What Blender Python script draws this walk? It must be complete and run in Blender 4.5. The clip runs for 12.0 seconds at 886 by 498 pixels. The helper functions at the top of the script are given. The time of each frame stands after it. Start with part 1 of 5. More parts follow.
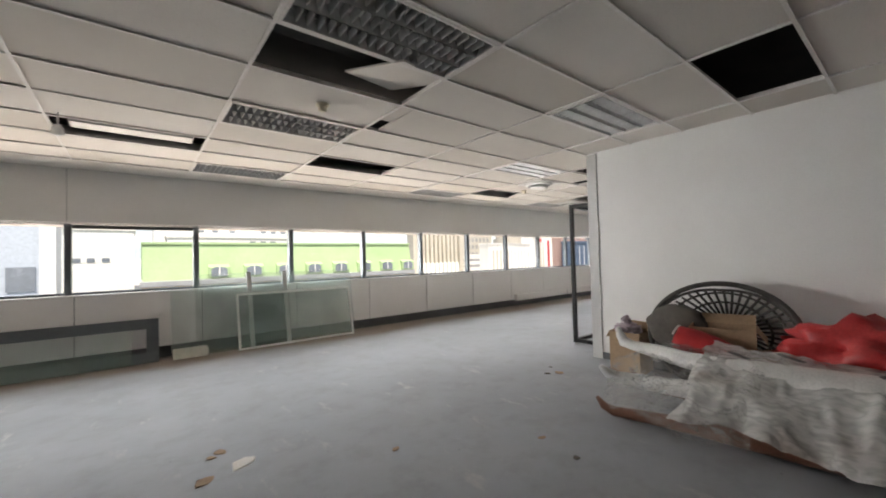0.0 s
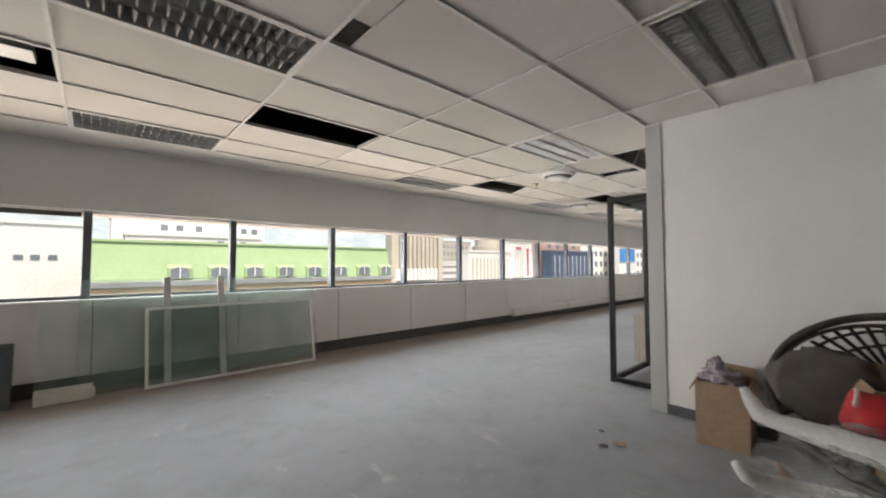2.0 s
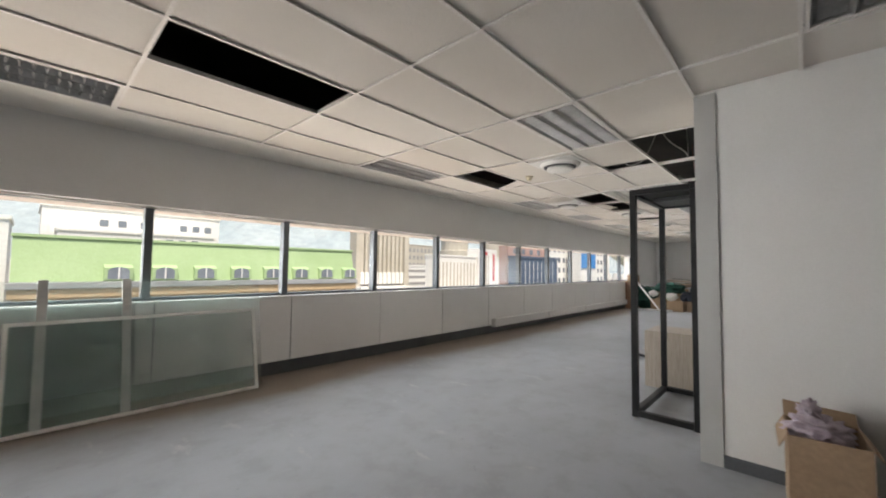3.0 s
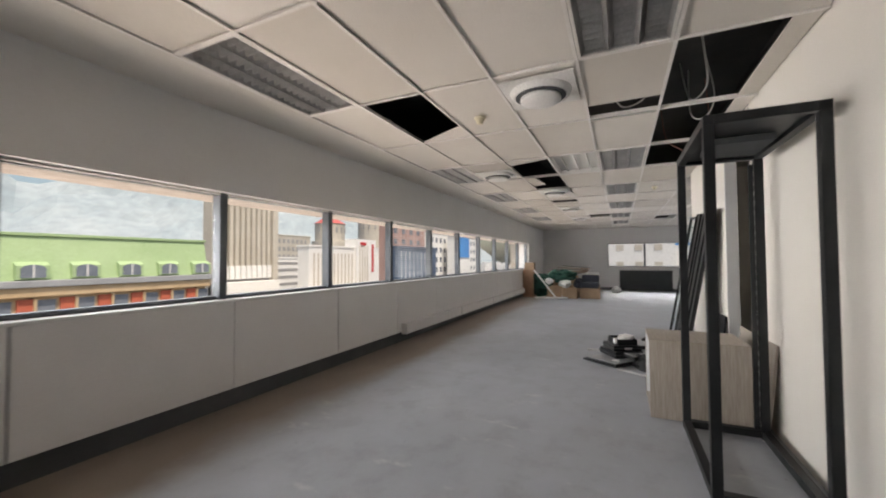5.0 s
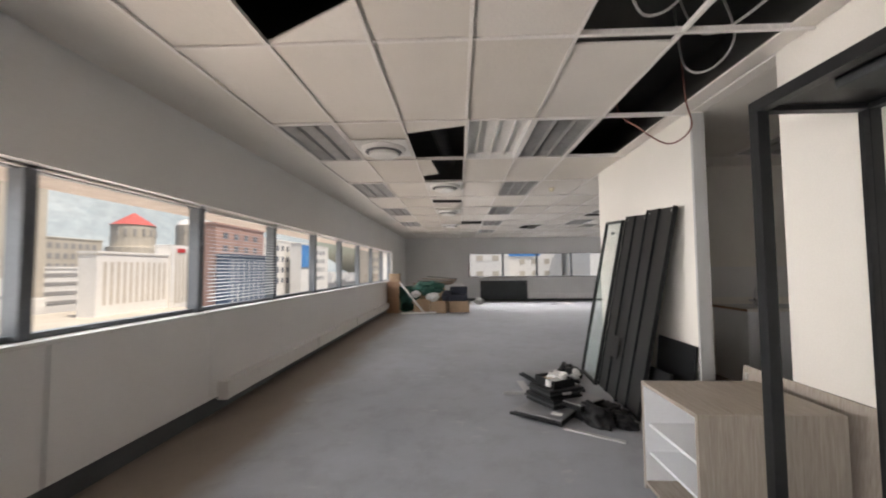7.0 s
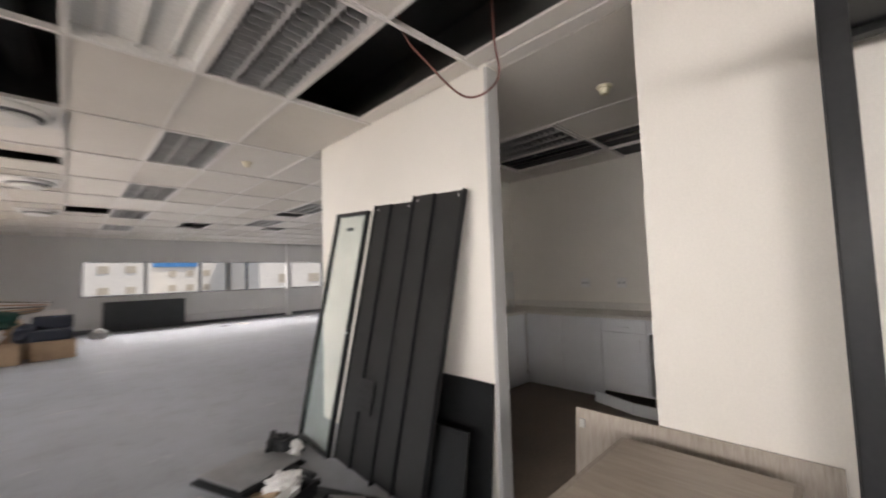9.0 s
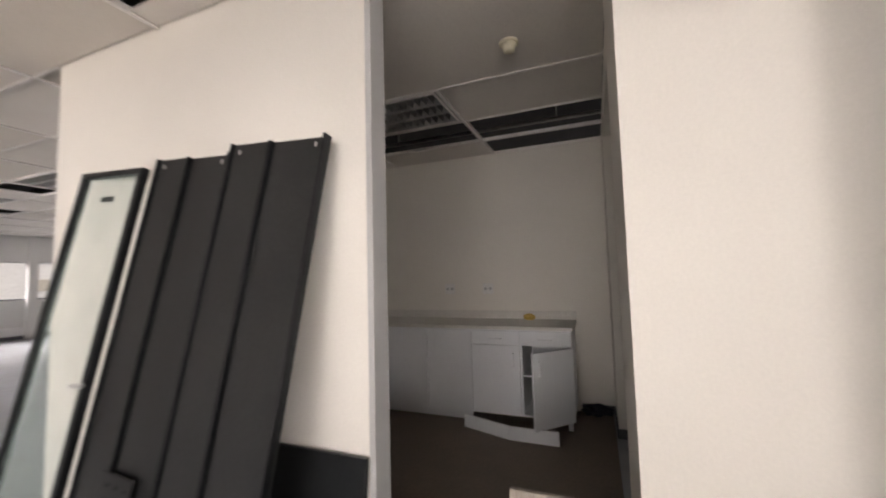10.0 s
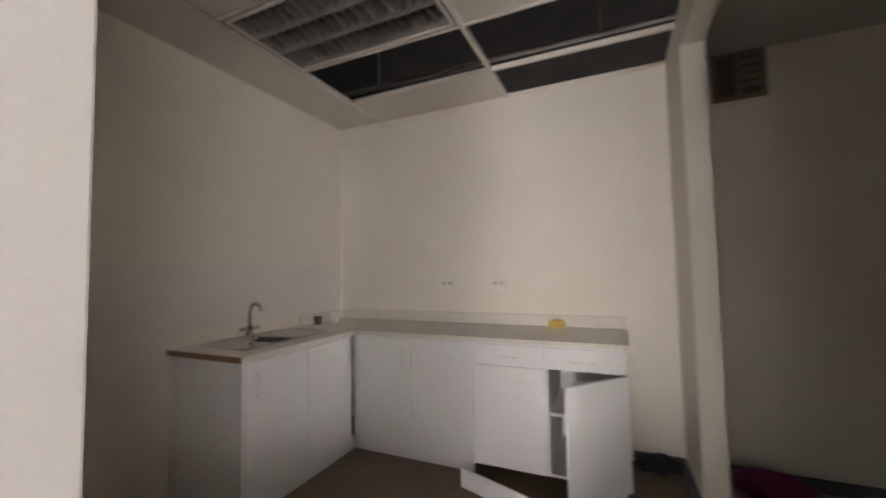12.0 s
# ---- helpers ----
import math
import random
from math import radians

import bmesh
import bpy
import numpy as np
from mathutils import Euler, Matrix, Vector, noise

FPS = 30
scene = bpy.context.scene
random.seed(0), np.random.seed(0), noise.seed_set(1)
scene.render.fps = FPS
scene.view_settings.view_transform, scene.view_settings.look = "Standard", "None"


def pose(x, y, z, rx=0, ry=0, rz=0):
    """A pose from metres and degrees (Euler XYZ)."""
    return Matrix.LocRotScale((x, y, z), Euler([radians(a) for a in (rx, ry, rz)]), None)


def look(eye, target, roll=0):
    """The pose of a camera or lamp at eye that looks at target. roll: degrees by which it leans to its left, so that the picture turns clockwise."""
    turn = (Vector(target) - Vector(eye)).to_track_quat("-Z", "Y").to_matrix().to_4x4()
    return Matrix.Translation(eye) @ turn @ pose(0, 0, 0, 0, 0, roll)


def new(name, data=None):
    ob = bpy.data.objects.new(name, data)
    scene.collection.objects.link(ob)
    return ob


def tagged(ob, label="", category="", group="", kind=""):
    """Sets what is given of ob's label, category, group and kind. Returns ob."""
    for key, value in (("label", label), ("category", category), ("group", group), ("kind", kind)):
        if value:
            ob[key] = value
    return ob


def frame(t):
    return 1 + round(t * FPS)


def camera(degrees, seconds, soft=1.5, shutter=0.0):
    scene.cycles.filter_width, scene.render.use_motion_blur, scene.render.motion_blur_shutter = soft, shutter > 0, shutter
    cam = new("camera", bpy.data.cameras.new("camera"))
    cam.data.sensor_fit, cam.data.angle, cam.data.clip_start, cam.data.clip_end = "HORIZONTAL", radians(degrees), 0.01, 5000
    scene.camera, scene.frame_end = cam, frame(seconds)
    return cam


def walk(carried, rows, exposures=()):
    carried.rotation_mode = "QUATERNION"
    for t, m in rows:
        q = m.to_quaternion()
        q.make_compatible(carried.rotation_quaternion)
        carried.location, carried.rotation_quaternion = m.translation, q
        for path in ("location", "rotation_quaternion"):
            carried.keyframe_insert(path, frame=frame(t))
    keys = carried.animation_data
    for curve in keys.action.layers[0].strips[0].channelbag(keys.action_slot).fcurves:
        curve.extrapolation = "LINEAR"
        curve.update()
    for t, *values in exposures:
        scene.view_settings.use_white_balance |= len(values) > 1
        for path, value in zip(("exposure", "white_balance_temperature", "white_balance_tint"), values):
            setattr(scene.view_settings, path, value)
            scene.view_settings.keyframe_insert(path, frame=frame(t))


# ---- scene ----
cam = camera(98.1, 12.0, soft=1.9, shutter=0.5)
METRES, EYE, TILT, LEAN, TURN = 11.2, 1.41, 0.0, 0.0, -38.7
ROWS = [
    (0.0, 0.0, 0.0, 0.0, 0.04, 1.44, 1.53),
    (0.5, 0.0015, 0.0301, 0.0006, -1.59, 1.73, 1.59),
    (1.0, -0.0035, 0.0635, -0.0004, -0.92, 2.49, 1.25),
    (1.5, -0.0122, 0.1019, -0.0005, -2.6, 1.9, 0.75),
    (2.0, -0.0187, 0.1479, 0.0007, -3.25, 2.33, 0.13),
    (2.5, -0.027, 0.194, 0.0004, -6.19, 2.49, -0.31),
    (3.0, -0.0295, 0.2415, 0.0006, -8.42, 2.97, -0.74),
    (5.0, -0.0248, 0.4369, -0.0012, -26.59, 1.65, 0.32),
    (5.5, -0.0129, 0.4835, -0.0008, -31.67, 2.05, 0.29),
    (6.0, 0.003, 0.5296, -0.0006, -36.29, 2.28, 0.08),
    (6.5, 0.0212, 0.5723, 0.0018, -41.57, 2.65, 0.05),
    (8.5, 0.1502, 0.6972, 0.0011, -82.23, 3.37, 1.82),
    (9.0, 0.1896, 0.7057, 0.0026, -95.79, 3.65, 1.76),
    (9.5, 0.2338, 0.7049, 0.0016, -108.65, 3.57, 1.64),
    (10.0, 0.2743, 0.7001, 0.001, -119.56, 3.93, 1.51),
    (10.5, 0.305, 0.6835, -0.0019, -125.47, 4.41, 1.53),
    (11.0, 0.3307, 0.6612, -0.0042, -128.78, 4.41, 1.44),
    (11.5, 0.3486, 0.6453, -0.0029, -128.16, 3.86, 1.56),
    (12.0, 0.3597, 0.6335, -0.0035, -117.33, 3.19, 1.1),
]
walk(cam, [(t, pose(0, 0, EYE, TILT, LEAN, TURN) @ pose(METRES * x, METRES * y, METRES * z, 90 + pitch, roll, yaw)) for t, x, y, z, yaw, pitch, roll in ROWS],
     exposures=[(0.0, 0.66, 6800, 11), (2.0, 0.38, 6800, 11), (3.0, 0.25, 6800, 11), (5.0, -0.02, 6900, 14), (9.5, 0.0, 7100, 18), (10.5, 0.12, 7300, 20), (11.0, 0.3, 7350, 20), (11.5, 1.0, 7400, 20), (12.0, 1.15, 7400, 19)])

# ---- world and sun ----
world = bpy.data.worlds.new("sky")
scene.world = world
world.use_nodes = True
wn = world.node_tree
sky = wn.nodes.new("ShaderNodeTexSky")
sky.sky_type, sky.sun_disc = "NISHITA", False
sky.sun_elevation, sky.sun_rotation = radians(62), radians(207)
sky.dust_density, sky.air_density = 3.0, 1.2
wn.links.new(sky.outputs[0], wn.nodes["Background"].inputs[0])
wn.nodes["Background"].inputs[1].default_value = 0.15
SUN = bpy.data.lights.new("sun", "SUN")
SUN.energy, SUN.angle, SUN.color = 4.4, radians(0.6), (1.0, 0.94, 0.85)
sun = new("sun", SUN)
sun.matrix_world = look((0, 0, 60), (13, 26, 0))
# daylight of the open sky and of the sunlit street, standing outside the windows
def daylight(name, m, w, h, power, colour):
    lamp = bpy.data.lights.new(name, "AREA")
    lamp.shape, lamp.size, lamp.size_y, lamp.energy, lamp.color = "RECTANGLE", w, h, power, colour
    ob = new(name, lamp)
    ob.matrix_world = m
    return ob
daylight("sky_daylight", pose(8, 20, 12.5, 90, 0, 180), 50, 15, 9500, (0.88, 0.95, 1.0))
daylight("street_daylight", pose(8, 9.4, 0.15, 190, 0, 0), 46, 2.2, 1250, (1.0, 0.88, 0.78))
daylight("far_daylight", pose(26.5, -0.5, 5.6, 90, 0, 90), 16, 5, 3000, (0.95, 0.97, 1.0))
# the slanting daylight of the open street, one lamp in each bay of the long window
for k in range(-3, 12):
    turn, power, out = (42, 4.6, 8.3) if k < 3 else (10, 4.8, 7.92) if k < 7 else (6, 15, 7.92)
    bay = daylight("bay_daylight", pose(0.79 + 1.475 * (k + 0.5) - (0.3 if k < 3 else 0), out, 1.54, 90, 0, 180 + turn), 1.25, 0.92, power, (0.97, 0.98, 1.0))
    bay.data.spread = radians(60)

# ---- materials ----
def material(name, build):
    m = bpy.data.materials.new(name)
    m.use_nodes = True
    nt = m.node_tree
    build(nt, nt.nodes["Principled BSDF"])
    return m

def link(nt, a, b):
    nt.links.new(a, b)

def coords(nt, scale=(1, 1, 1)):
    geo = nt.nodes.new("ShaderNodeNewGeometry")
    mp = nt.nodes.new("ShaderNodeMapping")
    mp.inputs["Scale"].default_value = scale
    link(nt, geo.outputs["Position"], mp.inputs["Vector"])
    return mp.outputs[0]

def noise_node(nt, vec, scale, detail=6, rough=0.6):
    n = nt.nodes.new("ShaderNodeTexNoise")
    n.inputs["Scale"].default_value, n.inputs["Detail"].default_value, n.inputs["Roughness"].default_value = scale, detail, rough
    link(nt, vec, n.inputs["Vector"])
    return n.outputs[0]

def ramp(nt, fac, stops):
    r = nt.nodes.new("ShaderNodeValToRGB")
    els = r.color_ramp.elements
    while len(els) < len(stops):
        els.new(0.5)
    for e, (p, c) in zip(els, stops):
        e.position, e.color = p, (*c, 1) if len(c) == 3 else c
    link(nt, fac, r.inputs[0])
    return r.outputs[0]

def mix(nt, fac, a, b, mode="MIX"):
    n = nt.nodes.new("ShaderNodeMix")
    n.data_type, n.blend_type = "RGBA", mode
    if isinstance(fac, float):
        n.inputs[0].default_value = fac
    else:
        link(nt, fac, n.inputs[0])
    for sock, v in ((n.inputs[6], a), (n.inputs[7], b)):
        if isinstance(v, tuple):
            sock.default_value = (*v, 1)
        else:
            link(nt, v, sock)
    return n.outputs[2]

def bump(nt, bsdf, height, strength, distance=0.01):
    b = nt.nodes.new("ShaderNodeBump")
    b.inputs["Strength"].default_value, b.inputs["Distance"].default_value = strength, distance
    link(nt, height, b.inputs["Height"])
    link(nt, b.outputs[0], bsdf.inputs["Normal"])

def surface(name, c1, c2, rough=0.6, metal=0.0, big=1.2, fine=60.0, relief=0.15, stretch=(1, 1, 1), spread=0.3, spec=0.5, grain=1.0):
    """Two-scale varied opaque surface: c1 to c2 in large patches, fine grain in relief and gloss."""
    def build(nt, b):
        v = coords(nt, stretch)
        n1, n2 = noise_node(nt, v, big), noise_node(nt, v, fine, 3)
        col = ramp(nt, n1, [(0.5 - spread / 2, c1), (0.5 + spread / 2, c2)])
        lo, hi = 1 - 0.14 * grain, 1 + 0.06 * grain
        speck = ramp(nt, n2, [(0.3, (lo, lo, lo)), (0.7, (hi, hi, hi))])
        link(nt, mix(nt, 1.0, col, speck, "MULTIPLY"), b.inputs["Base Color"])
        rr = ramp(nt, n1, [(0.3, (rough * 0.85,) * 3), (0.7, (min(1, rough * 1.15),) * 3)])
        link(nt, rr, b.inputs["Roughness"])
        b.inputs["Metallic"].default_value = metal
        b.inputs["Specular IOR Level"].default_value = spec
        bump(nt, b, n2, relief, 0.003)
    return material(name, build)

def build_concrete(nt, b):
    v = coords(nt)
    big, mid, fine = noise_node(nt, v, 0.45, 5), noise_node(nt, v, 3.2, 8, 0.65), noise_node(nt, v, 45, 4)
    col = ramp(nt, big, [(0.35, (0.315, 0.325, 0.345)), (0.65, (0.385, 0.40, 0.43))])
    blot = ramp(nt, mid, [(0.36, (0.87, 0.865, 0.855)), (0.5, (1, 1, 1)), (0.68, (1.06, 1.06, 1.07))])
    col = mix(nt, 1.0, col, blot, "MULTIPLY")
    # pale trowel and glue marks
    vs = coords(nt, (1.0, 0.35, 1.0))
    marks = ramp(nt, noise_node(nt, vs, 5.0, 7, 0.7), [(0.60, (0, 0, 0)), (0.70, (1, 1, 1))])
    col = mix(nt, marks, col, (0.46, 0.46, 0.46))
    spots = nt.nodes.new("ShaderNodeTexVoronoi")
    spots.inputs["Scale"].default_value = 4.5
    link(nt, v, spots.inputs["Vector"])
    dots = ramp(nt, spots.outputs["Distance"], [(0.02, (0.55, 0.53, 0.5)), (0.05, (1, 1, 1))])
    col = mix(nt, 0.8, col, dots, "MULTIPLY")
    # brown dust strip along the windows
    sep = nt.nodes.new("ShaderNodeSeparateXYZ")
    link(nt, v, sep.inputs[0])
    wob = nt.nodes.new("ShaderNodeMath"); wob.operation = "MULTIPLY_ADD"
    wob.inputs[1].default_value = 1.2
    link(nt, big, wob.inputs[0]); link(nt, sep.outputs[1], wob.inputs[2])
    mr = nt.nodes.new("ShaderNodeMapRange")
    mr.inputs[1].default_value, mr.inputs[2].default_value = 7.1, 7.45
    link(nt, wob.outputs[0], mr.inputs[0])
    col = mix(nt, mr.outputs[0], col, mix(nt, 1.0, (0.26, 0.22, 0.185), blot, "MULTIPLY"))
    link(nt, col, b.inputs["Base Color"])
    link(nt, ramp(nt, mid, [(0.3, (0.5, 0.5, 0.5)), (0.7, (0.75, 0.75, 0.75))]), b.inputs["Roughness"])
    bump(nt, b, mix(nt, 0.4, mid, fine), 0.25, 0.006)

def build_tile(nt, b):
    v = coords(nt)
    n1, n2 = noise_node(nt, v, 0.7, 4), noise_node(nt, v, 160, 3)
    geo = nt.nodes.new("ShaderNodeNewGeometry")
    isl = ramp(nt, geo.outputs["Random Per Island"], [(0.0, (0.86, 0.845, 0.82)), (1.0, (1, 1, 1))])
    col = mix(nt, 1.0, ramp(nt, n1, [(0.3, (0.76, 0.72, 0.67)), (0.7, (0.84, 0.805, 0.76))]), isl, "MULTIPLY")
    col = mix(nt, 1.0, col, ramp(nt, n2, [(0.33, (0.85, 0.85, 0.85)), (0.5, (1, 1, 1))]), "MULTIPLY")
    link(nt, col, b.inputs["Base Color"])
    b.inputs["Roughness"].default_value = 0.9
    bump(nt, b, n2, 0.3, 0.003)

def glass_material(name, tint, rough=0.0, ior=1.3):
    def build(nt, b):
        b.inputs["Base Color"].default_value = (*tint, 1)
        b.inputs["Transmission Weight"].default_value = 1
        b.inputs["Roughness"].default_value = rough
        b.inputs["IOR"].default_value = ior
    return material(name, build)

def wood(name, a, c, stretch):
    def build(nt, b):
        v = coords(nt, stretch)
        n = noise_node(nt, v, 6, 6)
        link(nt, ramp(nt, n, [(0.3, a), (0.7, c)]), b.inputs["Base Color"])
        b.inputs["Roughness"].default_value = 0.5
        bump(nt, b, n, 0.1, 0.002)
    return material(name, build)

CONCRETE = material("bare_concrete", build_concrete)
TILE = material("mineral_tile", build_tile)
PAINT = surface("wall_paint", (0.74, 0.73, 0.71), (0.79, 0.785, 0.77), 0.7, big=0.8, fine=90, relief=0.03, grain=0.25)
CREAM = surface("cream_paint", (0.79, 0.755, 0.69), (0.83, 0.795, 0.73), 0.65, big=0.8, fine=90, relief=0.03, grain=0.25)
PANEL = surface("panel_paint", (0.79, 0.78, 0.77), (0.83, 0.82, 0.81), 0.55, big=1.0, fine=70, relief=0.03, grain=0.25)
TRIM = surface("grey_trim", (0.46, 0.46, 0.45), (0.50, 0.50, 0.49), 0.5, big=2, fine=90, relief=0.01, grain=0.2)
SKIRT = surface("dark_skirting", (0.085, 0.092, 0.10), (0.115, 0.12, 0.13), 0.55, big=3, relief=0.1)
FRAME = surface("grey_frame", (0.11, 0.125, 0.14), (0.15, 0.165, 0.18), 0.45, 0.3, big=3, relief=0.05)
BLACK = surface("black_steel", (0.012, 0.013, 0.014), (0.02, 0.021, 0.023), 0.42, 0.2, big=3, relief=0.04, spec=0.35)
PANELBLACK = surface("black_panel", (0.020, 0.020, 0.021), (0.032, 0.032, 0.032), 0.42, 0.2, big=2, relief=0.03)
# near-black colour that holds the shade of unlit hollows
VOID_SHADE = surface("plenum_shade", (0.05, 0.05, 0.05), (0.09, 0.088, 0.085), 0.9, big=2, relief=0.3)
BARS = surface("grid_bar", (0.80, 0.76, 0.72), (0.86, 0.83, 0.80), 0.4, big=4, relief=0.03)
METAL = surface("bright_louvre", (0.42, 0.42, 0.42), (0.52, 0.52, 0.52), 0.4, 0.8, big=5, relief=0.05)
ALU = surface("aluminium", (0.55, 0.55, 0.54), (0.66, 0.66, 0.65), 0.4, 0.6, big=5, relief=0.05)
WHITE = surface("white_plastic", (0.80, 0.79, 0.76), (0.84, 0.83, 0.81), 0.45, big=5, relief=0.03)
YELLOWED = surface("yellowed_plastic", (0.72, 0.66, 0.48), (0.78, 0.72, 0.56), 0.45, big=9, relief=0.03)
LAMINATE = surface("white_laminate", (0.76, 0.77, 0.79), (0.81, 0.82, 0.83), 0.4, big=1.5, relief=0.02, grain=0.15)
WORKTOP = surface("speckled_worktop", (0.68, 0.65, 0.60), (0.76, 0.73, 0.68), 0.4, big=40, fine=220, relief=0.05)
EDGING = wood("raw_edge", (0.22, 0.12, 0.07), (0.34, 0.21, 0.13), (3, 3, 3))
OAK = wood("grey_oak_laminate", (0.30, 0.255, 0.21), (0.42, 0.37, 0.32), (14, 14, 1.0))
OAKTOP = wood("grey_oak_top", (0.32, 0.27, 0.22), (0.45, 0.39, 0.33), (1.0, 14, 14))
STEEL = surface("stainless", (0.52, 0.52, 0.52), (0.60, 0.60, 0.60), 0.3, 1.0, big=6, relief=0.04)
CARD = surface("cardboard", (0.34, 0.23, 0.145), (0.44, 0.31, 0.20), 0.85, big=4, fine=40, relief=0.1)
RATTAN = surface("dark_rattan", (0.025, 0.022, 0.02), (0.055, 0.048, 0.042), 0.6, big=20, fine=120, relief=0.3)
CUSHION = surface("taupe_cushion", (0.10, 0.09, 0.08), (0.15, 0.135, 0.12), 0.95, big=6, fine=200, relief=0.3)
RED = surface("red_cloth", (0.42, 0.012, 0.018), (0.62, 0.03, 0.035), 0.6, big=5, fine=150, relief=0.2)
PINK = surface("faded_red_plastic", (0.46, 0.022, 0.028), (0.60, 0.07, 0.07), 0.4, big=5, fine=50, relief=0.2)
PORCELAIN = surface("white_mannequin", (0.74, 0.73, 0.71), (0.80, 0.79, 0.77), 0.3, big=5, relief=0.02)
BROWNSKIN = surface("brown_mannequin", (0.14, 0.06, 0.036), (0.20, 0.09, 0.055), 0.35, big=6, relief=0.05)
LILAC = surface("lilac_cloth", (0.45, 0.36, 0.42), (0.60, 0.52, 0.57), 0.9, big=12, relief=0.2)
PURPLE = surface("purple_plastic", (0.16, 0.012, 0.09), (0.22, 0.02, 0.12), 0.35, big=6, relief=0.02)
NAVY = surface("navy_fabric", (0.018, 0.022, 0.035), (0.03, 0.035, 0.05), 0.9, big=8, fine=150, relief=0.3)
GREENCLOTH = surface("green_fabric", (0.01, 0.06, 0.045), (0.02, 0.10, 0.07), 0.9, big=8, fine=150, relief=0.3)
CABLE = surface("white_cable", (0.34, 0.33, 0.32), (0.42, 0.41, 0.40), 0.5, big=8, relief=0.02)
CABLERED = surface("brown_cable", (0.14, 0.05, 0.04), (0.20, 0.075, 0.055), 0.5, big=8, relief=0.02)
YELLOW = surface("yellow_sponge", (0.62, 0.42, 0.10), (0.72, 0.52, 0.18), 0.9, big=30, relief=0.3)
DARKGREY = surface("dark_grey_board", (0.035, 0.04, 0.042), (0.055, 0.06, 0.062), 0.6, big=2, relief=0.06)
RUST = surface("brown_vent", (0.16, 0.10, 0.07), (0.24, 0.15, 0.10), 0.7, big=6, relief=0.1)
GLASS = glass_material("window_glass", (0.97, 0.99, 0.985), 0.0, 1.1)
def build_sheet(nt, b):
    v = coords(nt)
    link(nt, ramp(nt, noise_node(nt, v, 1.1, 4), [(0.35, (0.46, 0.64, 0.58)), (0.65, (0.58, 0.74, 0.68))]), b.inputs["Base Color"])
    link(nt, ramp(nt, noise_node(nt, v, 2.3, 6), [(0.35, (0.10, 0.10, 0.10)), (0.7, (0.19, 0.19, 0.19))]), b.inputs["Alpha"])
    b.inputs["Roughness"].default_value = 0.06
GREENGLASS = material("green_glass_sheet", build_sheet)
def build_film(nt, b):
    v = coords(nt)
    b.inputs["Base Color"].default_value = (0.8, 0.8, 0.79, 1)
    b.inputs["Roughness"].default_value = 0.10
    b.inputs["Specular IOR Level"].default_value = 0.9
    # whitish streaks in the opacity paint highlights along the creases
    link(nt, ramp(nt, noise_node(nt, coords(nt, (1.6, 0.6, 1.0)), 8, 3), [(0.40, (0.10,) * 3), (0.50, (0.34,) * 3), (0.56, (0.14,) * 3), (0.64, (0.40,) * 3), (0.72, (0.18,) * 3)]), b.inputs["Alpha"])
    bump(nt, b, noise_node(nt, coords(nt, (1.6, 0.5, 1.0)), 16, 2), 0.8, 0.03)
PLASTIC = material("clear_film", build_film)
def build_milky(nt, b):
    v = coords(nt)
    link(nt, ramp(nt, noise_node(nt, v, 2.2, 5), [(0.3, (0.76, 0.75, 0.73)), (0.7, (0.84, 0.83, 0.81))]), b.inputs["Base Color"])
    b.inputs["Roughness"].default_value = 0.14
    b.inputs["Specular IOR Level"].default_value = 0.9
    # milky body, with crease highlights painted as denser streaks
    link(nt, ramp(nt, noise_node(nt, coords(nt, (1.4, 0.5, 1.0)), 6, 3), [(0.36, (0.45,) * 3), (0.50, (0.72,) * 3), (0.57, (0.50,) * 3), (0.66, (0.80,) * 3)]), b.inputs["Alpha"])
    bump(nt, b, noise_node(nt, coords(nt, (1.5, 0.45, 1.0)), 10, 2), 0.6, 0.04)
FILMWHITE = material("milky_film", build_milky)

# ---- building helpers ----
def box(bm, x0, x1, y0, y1, z0, z1, bevel=0.0, m=None):
    vs = [bm.verts.new((x, y, z)) for x in (x0, x1) for y in (y0, y1) for z in (z0, z1)]
    fs = [bm.faces.new([vs[i] for i in q]) for q in ((0, 1, 3, 2), (4, 6, 7, 5), (0, 4, 5, 1), (2, 3, 7, 6), (0, 2, 6, 4), (1, 5, 7, 3))]
    if m is not None:
        bmesh.ops.transform(bm, matrix=m, verts=vs)
    if bevel:
        es = list({e for f in fs for e in f.edges})
        bmesh.ops.bevel(bm, geom=es, offset=bevel, segments=2, profile=0.6, affect="EDGES")
    return bm

def boxes(*rows, bevel=0.0):
    bm = bmesh.new()
    for r in rows:
        box(bm, *r, bevel=bevel)
    return bm

def mesh_of(name, bm, mat, smooth=False):
    bmesh.ops.recalc_face_normals(bm, faces=bm.faces[:])
    me = bpy.data.meshes.new(name)
    bm.to_mesh(me)
    bm.free()
    me.materials.append(mat)
    if smooth:
        me.shade_smooth()
    return me

def part(name, bm, mat, parent, label="", smooth=False):
    ob = new(name, mesh_of(name, bm, mat, smooth))
    ob.parent = parent
    if label:
        tagged(ob, label)
    return ob

def structure(name, bm, mat, label, category):
    return tagged(new(name, mesh_of(name, bm, mat)), label, category, kind="structure")

def thing(name, m, label, category, group=""):
    ob = new(name)
    ob.empty_display_size = 0.1
    ob.matrix_basis = m
    return tagged(ob, label, category, group)

def solid(name, bm, mat, m, label, category, group="", smooth=False):
    ob = new(name, mesh_of(name, bm, mat, smooth))
    ob.matrix_basis = m
    return tagged(ob, label, category, group)

